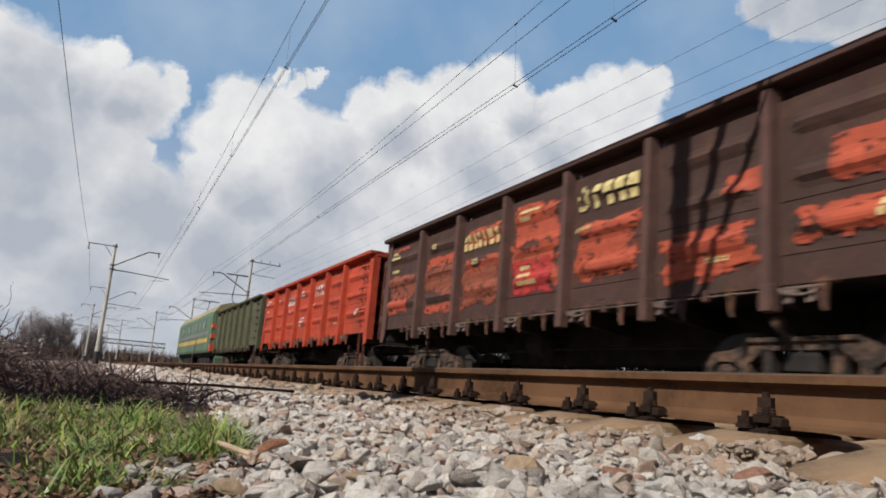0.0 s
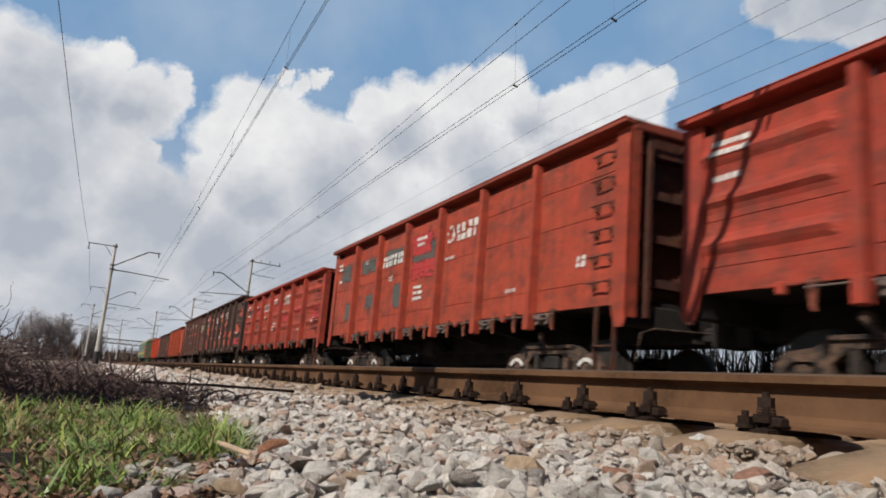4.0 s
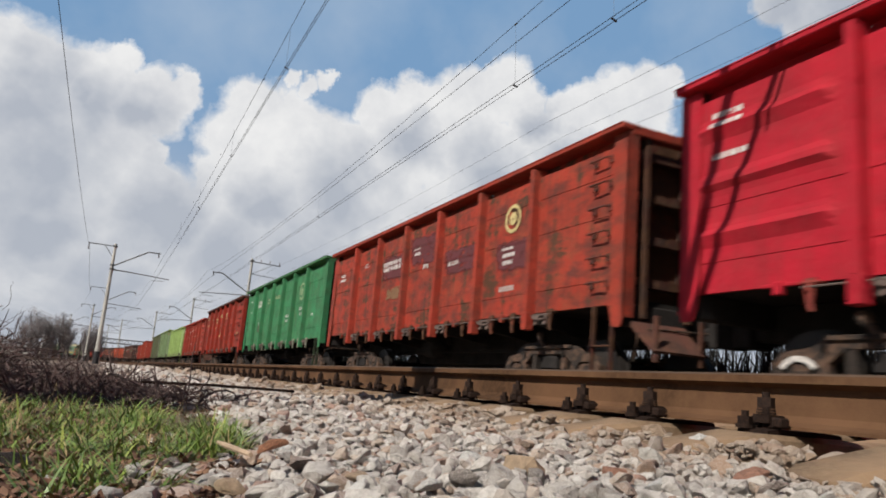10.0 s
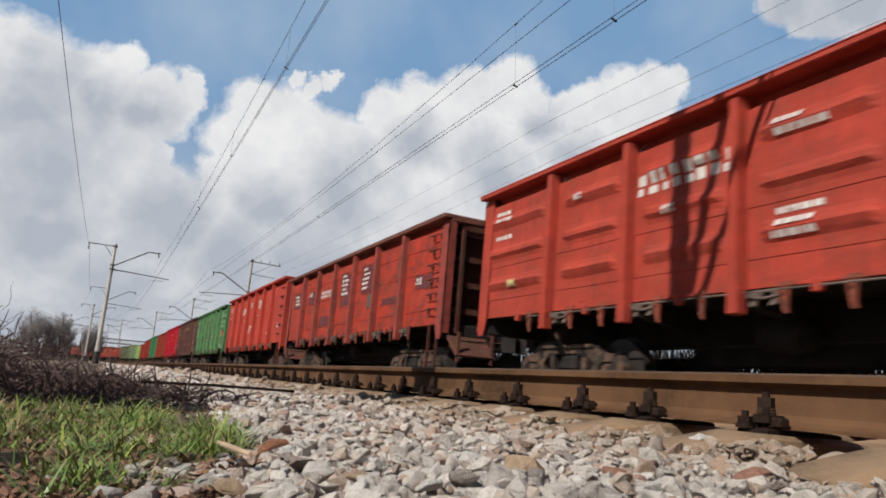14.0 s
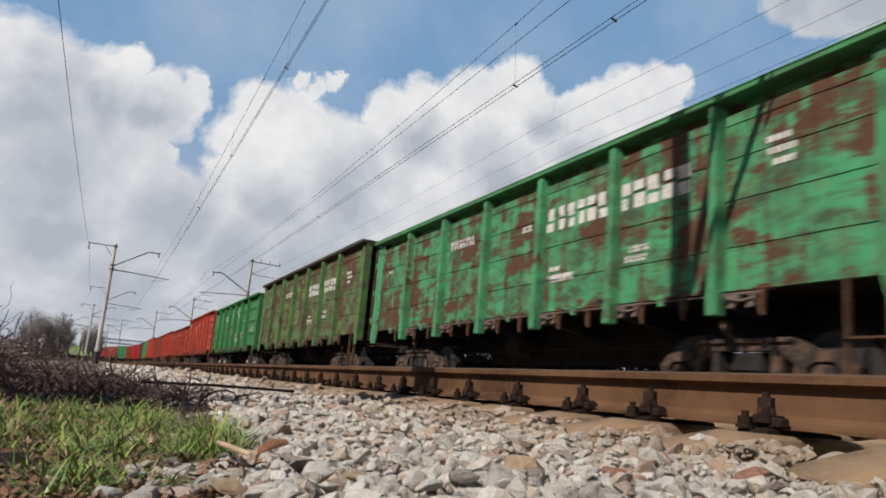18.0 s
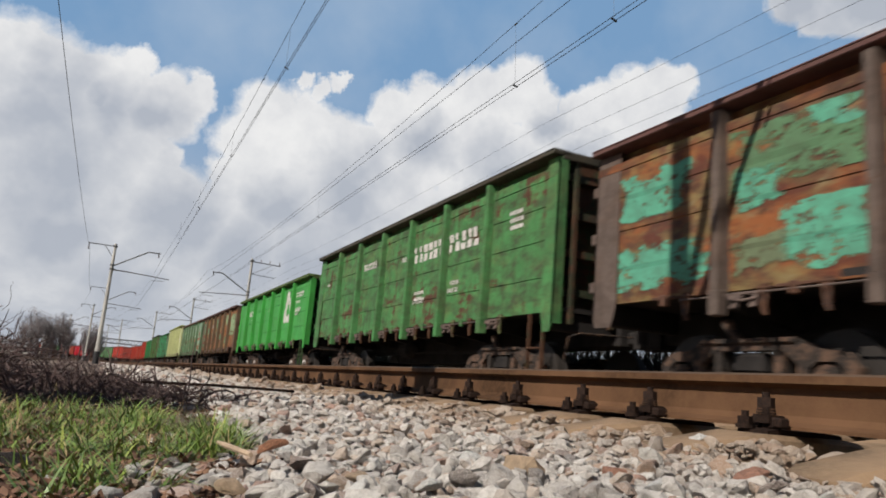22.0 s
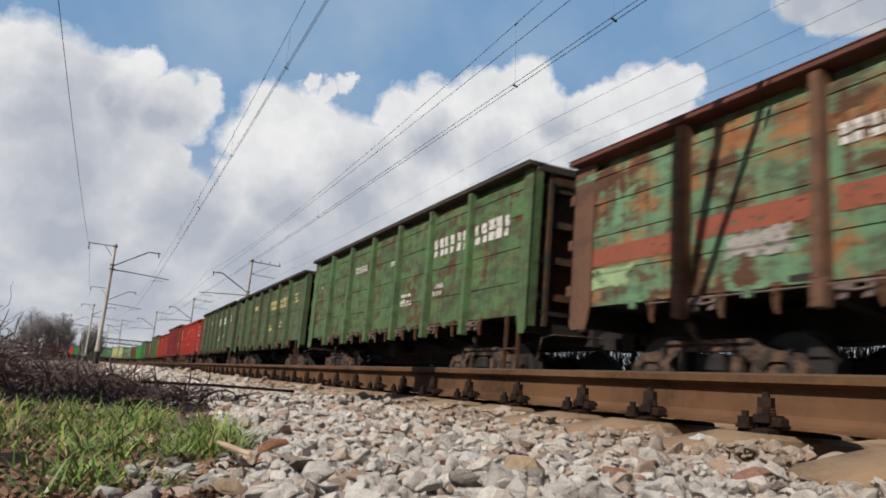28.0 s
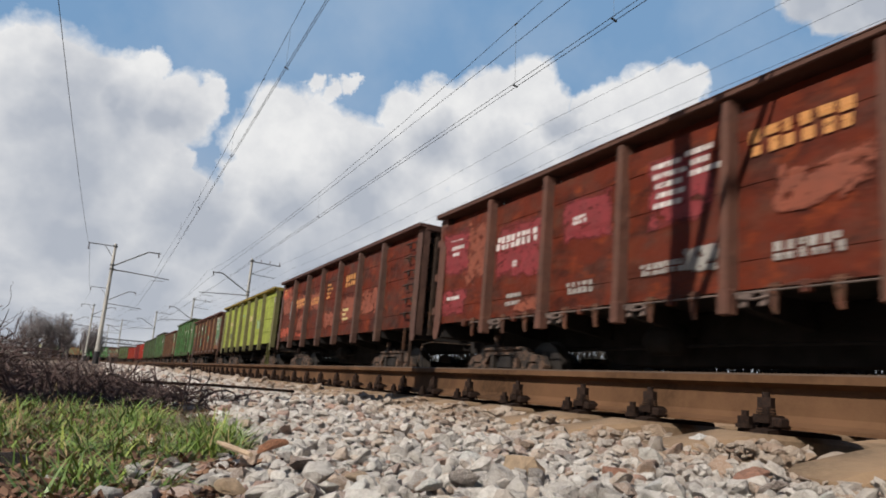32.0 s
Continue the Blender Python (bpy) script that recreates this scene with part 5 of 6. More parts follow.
def make_overhead():
    lp = [Vector((x, y, 0)) for x, y in ((-0.95, 3.5), (-0.45, 60.0), (-0.8, 96.0), (-2.55, 128.0), (-7.1, 165.0), (-14.0, 204.0))]
    rp = [Vector((x, y, 0)) for x, y in ((10.9, 22.0), (10.83, 66.3), (10.69, 111.2), (7.94, 148.4), (2.8, 188.8), (0.14, 225.0))]
    for p in lp:
        mast(p.x, p.y, 1, 10.3 if p.y < 10 else 8.7, p.y > 10, 1.25 if p.y < 10 else 1.0)
    for p in rp[1:]:
        mast(p.x, p.y, -1, 10.1, False)
    q0, r0 = Vector((-0.95, -55, 0)), Vector((10.9, -25, 0))
    L = [q0] + lp
    R = [r0] + rp
    # the train's catenary hangs from a mast abreast of the camera
    T = [Vector((10.9, -55, 0)), Vector((10.9, 3.5, 0))] + rp[1:]
    def at(ps, dx, z):
        return [(p.x + dx, p.y, z) for p in ps]
    span("feeder_wire", [(-2.15 if p.y < 80 else p.x - 1.8, p.y, 8.0) for p in L], 0.45, 0.009, "thin dark feeder wire hung from the mast brackets")
    span("messenger_wire", [(NEAR_AXIS + (-0.23 if k % 2 else 0.08) + (p.x + 0.45 if p.y > 100 else 0), p.y, 8.05) for k, p in enumerate(L)], 0.55, 0.0065, "messenger wire over the empty track")
    for dx in (-0.02, 0.02):
        span("contact_wire", [(NEAR_AXIS + dx + (-0.15 if k % 2 else 0.05) + (p.x + 0.45 if p.y > 100 else 0), p.y, 6.85) for k, p in enumerate(L)], 0.05, 0.0065, "contact wire over the empty track")
    span("messenger_wire", [(TRAIN_AXIS + (p.x - 10.9 if p.y > 100 else 0), p.y, 8.35) for p in T], 0.89, 0.008, "messenger wire over the train")
    span("messenger_wire", [(TRAIN_AXIS + (p.x - 10.9 if p.y > 100 else 0), p.y, 7.55) for p in T], 0.25, 0.009, "second messenger wire over the train")
    for dx in (-0.06, 0.06):
        span("contact_wire", [(TRAIN_AXIS + dx + 0.09 + (p.x - 10.9 if p.y > 100 else 0), p.y, 6.5) for p in T], 0.04, 0.009, "contact wire over the train")
    for dx, z in ((2.5, 9.85), (3.6, 9.7), (4.6, 9.6)):
        span("line_wire", at(R, dx, z), 0.3, 0.006, "thin line wire on the far masts' brackets")
    # droppers and their clamps
    bm = bmesh.new()
    for y in (9.0, 16.0, 24.0, 33.0, 42.0):
        tube(bm, [(NEAR_AXIS - 0.1, y, 7.75), (NEAR_AXIS - 0.1, y, 6.85)], 0.003, 4)
        tube(bm, [(NEAR_AXIS - 0.13, y, 6.86), (NEAR_AXIS - 0.03, y, 6.82)], 0.014, 6)
        tube(bm, [(NEAR_AXIS - 0.1, y + 3, 7.7), (NEAR_AXIS - 0.1, y + 3.1, 7.7)], 0.014, 6)
    tagged(part("droppers", bm, WIRE, None), "thin dropper wires with clamps between messenger and contact wire", "wire", kind="stuff")
    bm = bmesh.new()
    for y in (9.6, 13.0, 29.0, 44.0):
        u = (y - 3.5) / 62.8
        high = 8.35 - 0.89 * 4 * u * (1 - u)
        tube(bm, [(TRAIN_AXIS, y, high), (TRAIN_AXIS + 0.09, y, 6.48)], 0.003, 4)
        tube(bm, [(TRAIN_AXIS + 0.03, y, 6.48), (TRAIN_AXIS + 0.15, y, 6.45)], 0.02, 6)
        tube(bm, [(TRAIN_AXIS, y - 0.05, high), (TRAIN_AXIS, y + 0.05, high)], 0.018, 6)
    tagged(part("droppers", bm, WIRE, None), "thin dropper wires with clamps over the train", "wire", kind="stuff")


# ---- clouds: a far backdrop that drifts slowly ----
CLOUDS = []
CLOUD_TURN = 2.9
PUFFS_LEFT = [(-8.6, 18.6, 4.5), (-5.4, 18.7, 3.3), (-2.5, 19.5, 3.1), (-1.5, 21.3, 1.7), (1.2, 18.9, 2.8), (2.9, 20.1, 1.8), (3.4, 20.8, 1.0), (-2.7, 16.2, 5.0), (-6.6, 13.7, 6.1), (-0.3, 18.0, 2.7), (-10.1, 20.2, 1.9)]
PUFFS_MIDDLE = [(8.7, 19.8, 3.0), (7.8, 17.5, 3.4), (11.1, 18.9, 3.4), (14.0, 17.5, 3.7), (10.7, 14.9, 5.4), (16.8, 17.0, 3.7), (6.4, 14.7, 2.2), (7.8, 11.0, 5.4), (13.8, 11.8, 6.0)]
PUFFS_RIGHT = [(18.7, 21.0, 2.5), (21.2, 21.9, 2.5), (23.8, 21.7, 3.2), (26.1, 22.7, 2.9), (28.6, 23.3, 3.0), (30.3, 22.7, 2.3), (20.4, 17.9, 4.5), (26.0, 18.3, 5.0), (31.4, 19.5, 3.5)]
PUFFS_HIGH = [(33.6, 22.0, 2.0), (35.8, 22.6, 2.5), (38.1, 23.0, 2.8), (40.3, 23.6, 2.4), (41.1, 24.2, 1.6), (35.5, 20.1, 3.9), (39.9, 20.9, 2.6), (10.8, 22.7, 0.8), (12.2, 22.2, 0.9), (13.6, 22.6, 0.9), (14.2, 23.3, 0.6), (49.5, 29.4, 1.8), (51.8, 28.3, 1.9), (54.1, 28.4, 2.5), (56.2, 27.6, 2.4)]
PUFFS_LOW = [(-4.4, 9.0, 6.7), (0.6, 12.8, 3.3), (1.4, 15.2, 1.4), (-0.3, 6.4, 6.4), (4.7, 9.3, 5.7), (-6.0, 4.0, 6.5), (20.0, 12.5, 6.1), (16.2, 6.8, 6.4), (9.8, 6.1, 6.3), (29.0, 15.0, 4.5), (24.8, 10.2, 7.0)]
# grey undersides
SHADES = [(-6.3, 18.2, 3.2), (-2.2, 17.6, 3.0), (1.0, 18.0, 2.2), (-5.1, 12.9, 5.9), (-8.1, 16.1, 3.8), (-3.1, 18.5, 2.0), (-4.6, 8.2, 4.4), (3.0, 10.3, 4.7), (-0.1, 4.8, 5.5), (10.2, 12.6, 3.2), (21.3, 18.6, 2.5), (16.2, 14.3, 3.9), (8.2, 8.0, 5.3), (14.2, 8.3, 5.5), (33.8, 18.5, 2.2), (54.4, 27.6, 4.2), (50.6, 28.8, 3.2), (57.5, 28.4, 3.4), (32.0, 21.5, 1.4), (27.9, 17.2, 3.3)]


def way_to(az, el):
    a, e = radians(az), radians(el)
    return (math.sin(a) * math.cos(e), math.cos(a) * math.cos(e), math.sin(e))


def cloud_material():
    m, t, b = nodes_of("cumulus_clouds")
    t.nodes.remove(b)
    co = t.nodes.new("ShaderNodeTexCoord").outputs["Object"]
    d = node(t, "ShaderNodeVectorMath")
    d.operation = "NORMALIZE"
    t.links.new(co, d.inputs[0])
    d = d.outputs[0]

    def warped(scale, amount, detail):
        n = node(t, "ShaderNodeTexNoise", Scale=scale, Detail=detail, Roughness=0.62)
        t.links.new(d, n.inputs["Vector"])
        s = node(t, "ShaderNodeVectorMath")
        s.operation = "SUBTRACT"
        t.links.new(n.outputs["Color"], s.inputs[0])
        s.inputs[1].default_value = (0.5, 0.5, 0.5)
        k = node(t, "ShaderNodeVectorMath")
        k.operation = "SCALE"
        t.links.new(s.outputs[0], k.inputs[0])
        k.inputs["Scale"].default_value = amount
        a = node(t, "ShaderNodeVectorMath")
        a.operation = "ADD"
        t.links.new(d, a.inputs[0]), t.links.new(k.outputs[0], a.inputs[1])
        return a.outputs[0]

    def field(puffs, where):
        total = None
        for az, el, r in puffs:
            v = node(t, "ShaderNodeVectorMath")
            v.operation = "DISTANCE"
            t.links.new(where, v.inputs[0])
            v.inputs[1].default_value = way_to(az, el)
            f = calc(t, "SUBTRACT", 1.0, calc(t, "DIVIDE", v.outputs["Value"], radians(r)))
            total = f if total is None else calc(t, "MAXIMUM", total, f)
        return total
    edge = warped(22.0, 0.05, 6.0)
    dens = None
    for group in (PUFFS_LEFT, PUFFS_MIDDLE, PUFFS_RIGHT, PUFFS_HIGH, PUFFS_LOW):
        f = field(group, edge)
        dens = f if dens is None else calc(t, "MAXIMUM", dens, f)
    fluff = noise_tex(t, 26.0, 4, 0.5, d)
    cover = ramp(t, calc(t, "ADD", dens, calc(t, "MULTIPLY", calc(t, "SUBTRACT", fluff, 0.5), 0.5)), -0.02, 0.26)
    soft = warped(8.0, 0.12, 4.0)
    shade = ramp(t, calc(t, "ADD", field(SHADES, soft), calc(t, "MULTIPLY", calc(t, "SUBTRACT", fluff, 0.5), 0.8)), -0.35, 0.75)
    split = t.nodes.new("ShaderNodeSeparateXYZ")
    t.links.new(d, split.inputs[0])
    shade = calc(t, "MAXIMUM", shade, calc(t, "MULTIPLY", ramp(t, split.outputs["Z"], 0.30, 0.04), ramp(t, noise_tex(t, 7.0, 5, 0.6, d, (1, 1, 2.2)), 0.36, 0.58, 0.45, 1.0)))
    body = noise_tex(t, 14.0, 6, 0.6, d)
    c = mix(t, ramp(t, body, 0.35, 0.65), (0.735, 0.745, 0.77), (0.89, 0.89, 0.89))
    c = mix(t, ramp(t, dens, 0.0, 0.3, 0.6, 0.0), c, (0.95, 0.95, 0.95))
    c = mix(t, calc(t, "MULTIPLY", shade, 0.9), c, (0.43, 0.47, 0.545))
    sep = t.nodes.new("ShaderNodeSeparateXYZ")
    t.links.new(d, sep.inputs[0])
    blue = mix(t, ramp(t, sep.outputs["Z"], 0.04, 0.36), (0.53, 0.57, 0.635), (0.20, 0.355, 0.575))
    veil = noise_tex(t, 5.0, 5, 0.55, d)
    blue = mix(t, ramp(t, veil, 0.45, 0.8, 0, 0.35), blue, (0.62, 0.68, 0.75))
    em = node(t, "ShaderNodeEmission", Strength=0.95)
    t.links.new(mix(t, cover, blue, c), em.inputs["Color"])
    t.links.new(em.outputs[0], t.nodes["Material Output"].inputs["Surface"])
    return m


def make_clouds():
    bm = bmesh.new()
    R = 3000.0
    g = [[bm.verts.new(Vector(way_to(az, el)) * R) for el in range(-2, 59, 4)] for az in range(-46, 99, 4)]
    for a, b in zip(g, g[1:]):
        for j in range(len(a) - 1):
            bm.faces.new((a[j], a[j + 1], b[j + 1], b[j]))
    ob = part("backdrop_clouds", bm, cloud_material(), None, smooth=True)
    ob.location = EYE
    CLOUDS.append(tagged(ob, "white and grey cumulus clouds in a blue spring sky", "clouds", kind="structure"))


# ---- grass, dead brush and litter beside the ballast ----
def blade_material(name, low, high, wet=0.5):
    m, t, b = nodes_of(name)
    geo = t.nodes.new("ShaderNodeNewGeometry")
    r = geo.outputs["Random Per Island"]
    c = mix(t, r, low, high)
    n = noise_tex(t, 40, 3, 0.6, geo.outputs["Position"])
    c = mix(t, ramp(t, n, 0.4, 0.7, 0, 0.4), c, tuple(0.6 * x for x in low))
    t.links.new(c, b.inputs["Base Color"])
    b.inputs["Roughness"].default_value = wet
    b.inputs["Subsurface Weight"].default_value = 0.0
    return m


def blades(name, count, where, length, width, material, seed, label, flop=0.6):
    rng = random.Random(seed)
    vs, fs = [], []
    for k in range(count):
        x, y, z = where(rng)
        L, w, a = length * rng.choice((0.35, 0.5, 0.7, 0.9, 1.1, 1.4, 1.8)), width * rng.uniform(0.6, 1.4), rng.uniform(0, 2 * math.pi)
        L *= 0.62 + 0.9 * min(1.0, max(0.0, 0.45 + 0.9 * noise.noise((x * 4.5, y * 3.0, 7))))      # tussocks
        tilt = min(2.4, 0.25 * flop + abs(rng.gauss(0, flop)))
        side = Vector((-math.sin(a), math.cos(a), 0)) * w
        out = Vector((math.cos(a), math.sin(a), 0))
        p, ang, b0 = Vector((x, y, z)), 0.25 + tilt * 0.6, len(vs)
        for i in range(4):
            wd = side * (1 - i / 3.2) if i < 3 else Vector((0, 0, 0))
            vs += [p - wd, p + wd] if i < 3 else [p]
            p = p + (out * math.sin(ang) + Vector((0, 0, 1)) * math.cos(ang)) * L / 3
            ang += tilt * 0.5
        fs += [(b0, b0 + 1, b0 + 3, b0 + 2), (b0 + 2, b0 + 3, b0 + 5, b0 + 4), (b0 + 4, b0 + 5, b0 + 6)]
    me = bpy.data.meshes.new(name)
    me.from_pydata([tuple(v) for v in vs], [], fs)
    me.materials.append(material)
    return tagged(put(name, me), label, "grass", kind="stuff")


def make_verge():
    green = blade_material("fresh_grass", (0.055, 0.115, 0.016), (0.25, 0.345, 0.06))
    bright = blade_material("young_grass", (0.15, 0.215, 0.03), (0.38, 0.42, 0.09))
    straw = blade_material("dry_straw", (0.25, 0.17, 0.08), (0.48, 0.36, 0.18), 0.7)
    brown = blade_material("brown_dead_grass", (0.14, 0.075, 0.04), (0.36, 0.22, 0.11), 0.8)
    leaf = blade_material("dead_leaves", (0.09, 0.042, 0.026), (0.25, 0.13, 0.07), 0.8)
    tufts = []
    rng = random.Random(21)
    for k in range(190):
        y = rng.uniform(1.72, 3.3)
        x = rng.uniform(-0.13 * y - 0.25, ballast_edge(y) - 0.09)
        if noise.noise((x * 4, y * 4, 2)) > -0.25:
            tufts.append((x, y, rng.uniform(0.012, 0.05)))
    for k in range(18):
        y = rng.uniform(1.8, 2.3)
        tufts.append((ballast_edge(y) - 0.15 - abs(rng.gauss(0, 0.05)), y, rng.uniform(0.01, 0.03)))
    for k in range(16):
        tufts.append((rng.gauss(0.03, 0.06), rng.gauss(1.38, 0.06), rng.uniform(0.008, 0.02)))

    def on_tuft(r):
        x, y, s = r.choice(tufts)
        return x + r.gauss(0, s), y + r.gauss(0, s), -0.375
    def low_growth(r):
        while True:
            y = r.uniform(1.6, 3.6)
            x = r.uniform(-0.15 * y - 0.2, ballast_edge(y) - 0.12)
            if noise.noise((x * 5.5, y * 5.5, 9)) > 0.0:
                return x, y, -0.368
    def edge_tuft(r):
        y = r.uniform(1.75, 2.6)
        return ballast_edge(y) - 0.12 + r.gauss(0, 0.035), y, -0.375
    def anywhere(r):
        y = r.uniform(1.6, 5.0)
        return r.uniform(-0.16 * y - 0.25, ballast_edge(y) - 0.05), y, -0.365
    blades("grass", 21000, on_tuft, 0.062, 0.0031, green, 1, "fresh green spring grass in loose tufts beside the ballast", 1.35)
    blades("grass", 2600, on_tuft, 0.068, 0.0044, bright, 16, "broad bright green blades in the tufts", 1.35)
    blades("grass", 2400, on_tuft, 0.08, 0.0032, green, 14, "long arching grass blades in the tufts", 1.5)
    blades("dry_grass", 4200, on_tuft, 0.065, 0.0026, straw, 9, "dry yellow blades among the fresh tufts", 1.7)
    blades("grass", 4200, low_growth, 0.03, 0.0036, green, 4, "short matted green grass between the tufts", 1.5)
    blades("dry_grass", 6000, low_growth, 0.06, 0.0024, brown, 5, "matted dead grass between the tufts", 2.0)
    blades("grass", 260, edge_tuft, 0.06, 0.0042, green, 2, "tall fresh grass at the ballast's edge", 0.8)
    blades("dry_grass", 3200, anywhere, 0.07, 0.0018, straw, 3, "dry yellow straw lying among the grass", 1.6)
    # dead leaves lying about
    vs, fs = [], []
    rng = random.Random(8)
    for k in range(4600):
        y = rng.uniform(0.9, 4.5) if k % 2 else rng.uniform(1.0, 1.8)
        x = rng.uniform(-0.16 * y - 0.25, ballast_edge(y) + 0.02)
        m = Euler((rng.uniform(-0.7, 0.7), rng.uniform(-0.7, 0.7), rng.uniform(0, 6.3))).to_matrix()
        s, b0 = rng.choice((0.003, 0.004, 0.005, 0.007, 0.010)), len(vs)
        for q in ((-1.6, 0, 0.1), (-0.4, 0.8, 0), (0.9, 0.5, 0.3), (1.7, 0, 0.4), (0.8, -0.6, 0.1), (-0.5, -0.7, 0.2)):
            vs.append(tuple(Vector((x, y, -0.345)) + m @ Vector(q) * s))
        fs.append(tuple(range(b0, b0 + 6)))
    me = bpy.data.meshes.new("dead_leaves")
    me.from_pydata(vs, [], fs)
    me.materials.append(leaf)
    shapes = stone_meshes()
    cv, cf, base = [], [], 0
    for k in range(1600):
        y = rng.uniform(0.95, 3.6)
        x = rng.uniform(-0.16 * y - 0.2, ballast_edge(y) - 0.08)
        s, b = rng.choice((0.006, 0.009, 0.012, 0.018, 0.026)), shapes[k % 14]
        turn = Euler((rng.uniform(0, 6), rng.uniform(0, 6), rng.uniform(0, 6))).to_matrix()
        b.verts.index_update()
        cv += [tuple(turn @ v.co * s + Vector((x, y, -0.358 + 0.018 * noise.noise((x * 9, y * 9, 4))))) for v in b.verts]
        cf += [[v.index + base for v in f.verts] for f in b.faces]
        base += len(b.verts)
    cm = bpy.data.meshes.new("soil_clods")
    cm.from_pydata(cv, [], cf)
    cm.materials.append(GROUND)
    tagged(put("soil_clods", cm), "crumbs and clods of brown soil", "soil", kind="stuff")
    tagged(put("dead_leaves", me), "curled brown dead leaves on the soil", "leaves", kind="stuff")
    twig = plain("dead_twigs", (0.06, 0.036, 0.033), 0.85, 0.0, 0.6, 20, 0.2, (0.17, 0.105, 0.09))
    # the heap of cut brush
    for i, (cx, cy, n, spread, height, reach) in enumerate(((-0.66, 4.7, 700, 0.34, 0.26, 0.3), (-0.15, 4.9, 560, 0.36, 0.12, 0.3), (-1.3, 6.4, 700, 0.55, 0.42, 0.3), (-0.15, 4.0, 420, 0.3, 0.04, 0.2), (0.24, 5.0, 520, 0.26, 0.07, 0.22), (0.12, 3.9, 200, 0.2, 0.03, 0.16), (0.2, 6.2, 220, 0.2, 0.06, 0.24), (-1.6, 8.5, 520, 0.8, 0.5, 0.36), (0.45, 4.4, 150, 0.2, 0.13, 0.16), (0.62, 3.95, 80, 0.16, 0.11, 0.13))):
        rng = random.Random(60 + i)
        bm = bmesh.new()
        for k in range(n):
            p = Vector((cx + rng.gauss(0, spread * 0.6), cy + rng.gauss(0, spread * 0.6), -0.37 + abs(rng.gauss(0, 0.4)) * height))
            a, up = rng.uniform(0, 6.3), rng.uniform(-0.1, 1.0 if rng.random() < 0.6 else 2.4)
            d = Vector((math.cos(a), math.sin(a), up * 0.6)).normalized()
            L, pts = reach * rng.uniform(0.4, 1.2), [p]
            for q in range(4):
                d = (d + Vector((rng.gauss(0, 0.25), rng.gauss(0, 0.25), rng.gauss(-0.06, 0.2)))).normalized()
                pts.append(pts[-1] + d * L / 4)
            r0 = rng.choice((0.0018, 0.0025, 0.003, 0.004, 0.006))
            tube(bm, pts, [r0, r0 * 0.9, r0 * 0.75, r0 * 0.55, r0 * 0.3], 4)
        tagged(part("brush_heap", bm, twig, None), "tangled heap of cut dark brown twigs", "brushwood", "heaps of brush", kind="stuff")
    # thin shoots standing out of the heap
    bm = bmesh.new()
    rng = random.Random(77)
    for k in range(9):
        y = rng.uniform(4.5, 9.0)
        x = rng.uniform(-0.17 * y - 0.2, 0.02 * y)
        p, pts = Vector((x, y, -0.35)), []
        d = Vector((rng.gauss(0, 0.2), rng.gauss(0, 0.2), 1)).normalized()
        L = rng.uniform(0.2, 0.5) * (1.0 if x < -0.6 else 0.7)
        pts = [p]
        for q in range(5):
            d = (d + Vector((rng.gauss(0, 0.12), rng.gauss(0, 0.12), 0))).normalized()
            pts.append(pts[-1] + d * L / 5)
        tube(bm, pts, [0.004, 0.0036, 0.003, 0.0025, 0.002, 0.0012], 4)
    tube(bm, [(0.45, 4.3, -0.36), (0.455, 4.3, -0.2), (0.45, 4.31, -0.08), (0.46, 4.3, 0.02)], [0.004, 0.0035, 0.0028, 0.0015], 4)
    tagged(part("bare_shoots", bm, twig, None), "thin bare shoots standing in the brush", "shoots", kind="stuff")
    bm = bmesh.new()
    tube(bm, [(0.23, 4.7, -0.25), (0.66, 4.83, -0.24), (1.2, 4.95, -0.24)], 0.009, 8)
    tagged(part("iron_rod", bm, FASTEN, None), "long dark iron rod lying on the ballast", "rod")
    bm = bmesh.new()
    tube(bm, [(0.52, 4.32, -0.34), (0.55, 4.3, -0.29), (0.6, 4.3, -0.262), (0.66, 4.3, -0.252), (0.70, 4.3, -0.264), (0.74, 4.28, -0.31)], [0.007, 0.007, 0.006, 0.006, 0.005, 0.004], 6)
    tagged(part("bent_branch", bm, twig, None), "bent dead branch arched over the stones", "branch")
    wood = plain("weathered_stick", (0.42, 0.30, 0.2), 0.85, 0.0, 0.25, 25, 0.3)
    bm = bmesh.new()
    tube(bm, [(0.269, 1.77, -0.311), (0.271, 1.64, -0.307), (0.270, 1.51, -0.301), (0.273, 1.395, -0.297)], [0.004, 0.0062, 0.006, 0.0045], 7)
    tagged(part("stick", bm, wood, None), "short pale weathered stick on the stones", "stick")
    brick = plain("rusty_slab_stone", (0.34, 0.135, 0.065), 0.95, 0.0, 0.5, 60, 0.9, (0.42, 0.29, 0.2))
    bm = stone_meshes(True)[8]
    ob = tagged(part("stone_slab", bm, brick, None), "thin broken slab of rust-red stone among the ballast", "stone")
    ob.location, ob.rotation_euler, ob.scale = (0.338, 1.50, -0.288), (0.1, -0.35, 0.35), (0.066, 0.04, 0.03)
    lump = plain("rotten_wood", (0.022, 0.016, 0.014), 0.95, 0.0, 0.5, 20, 0.9, (0.06, 0.042, 0.034))
    bm = stone_meshes(True)[5]
    ob = tagged(part("wood_stub", bm, lump, None), "dark rotten stub of wood lying in the litter", "wood")
    ob.location, ob.scale, ob.rotation_euler = (-0.115, 1.53, -0.345), (0.075, 0.06, 0.06), (0.2, 0.1, 0.6)
    bm = stone_meshes(True)[3]
    ob = tagged(part("wood_stub", bm, lump, None), "dark rotten stub of wood among twigs at the ballast's foot", "wood")
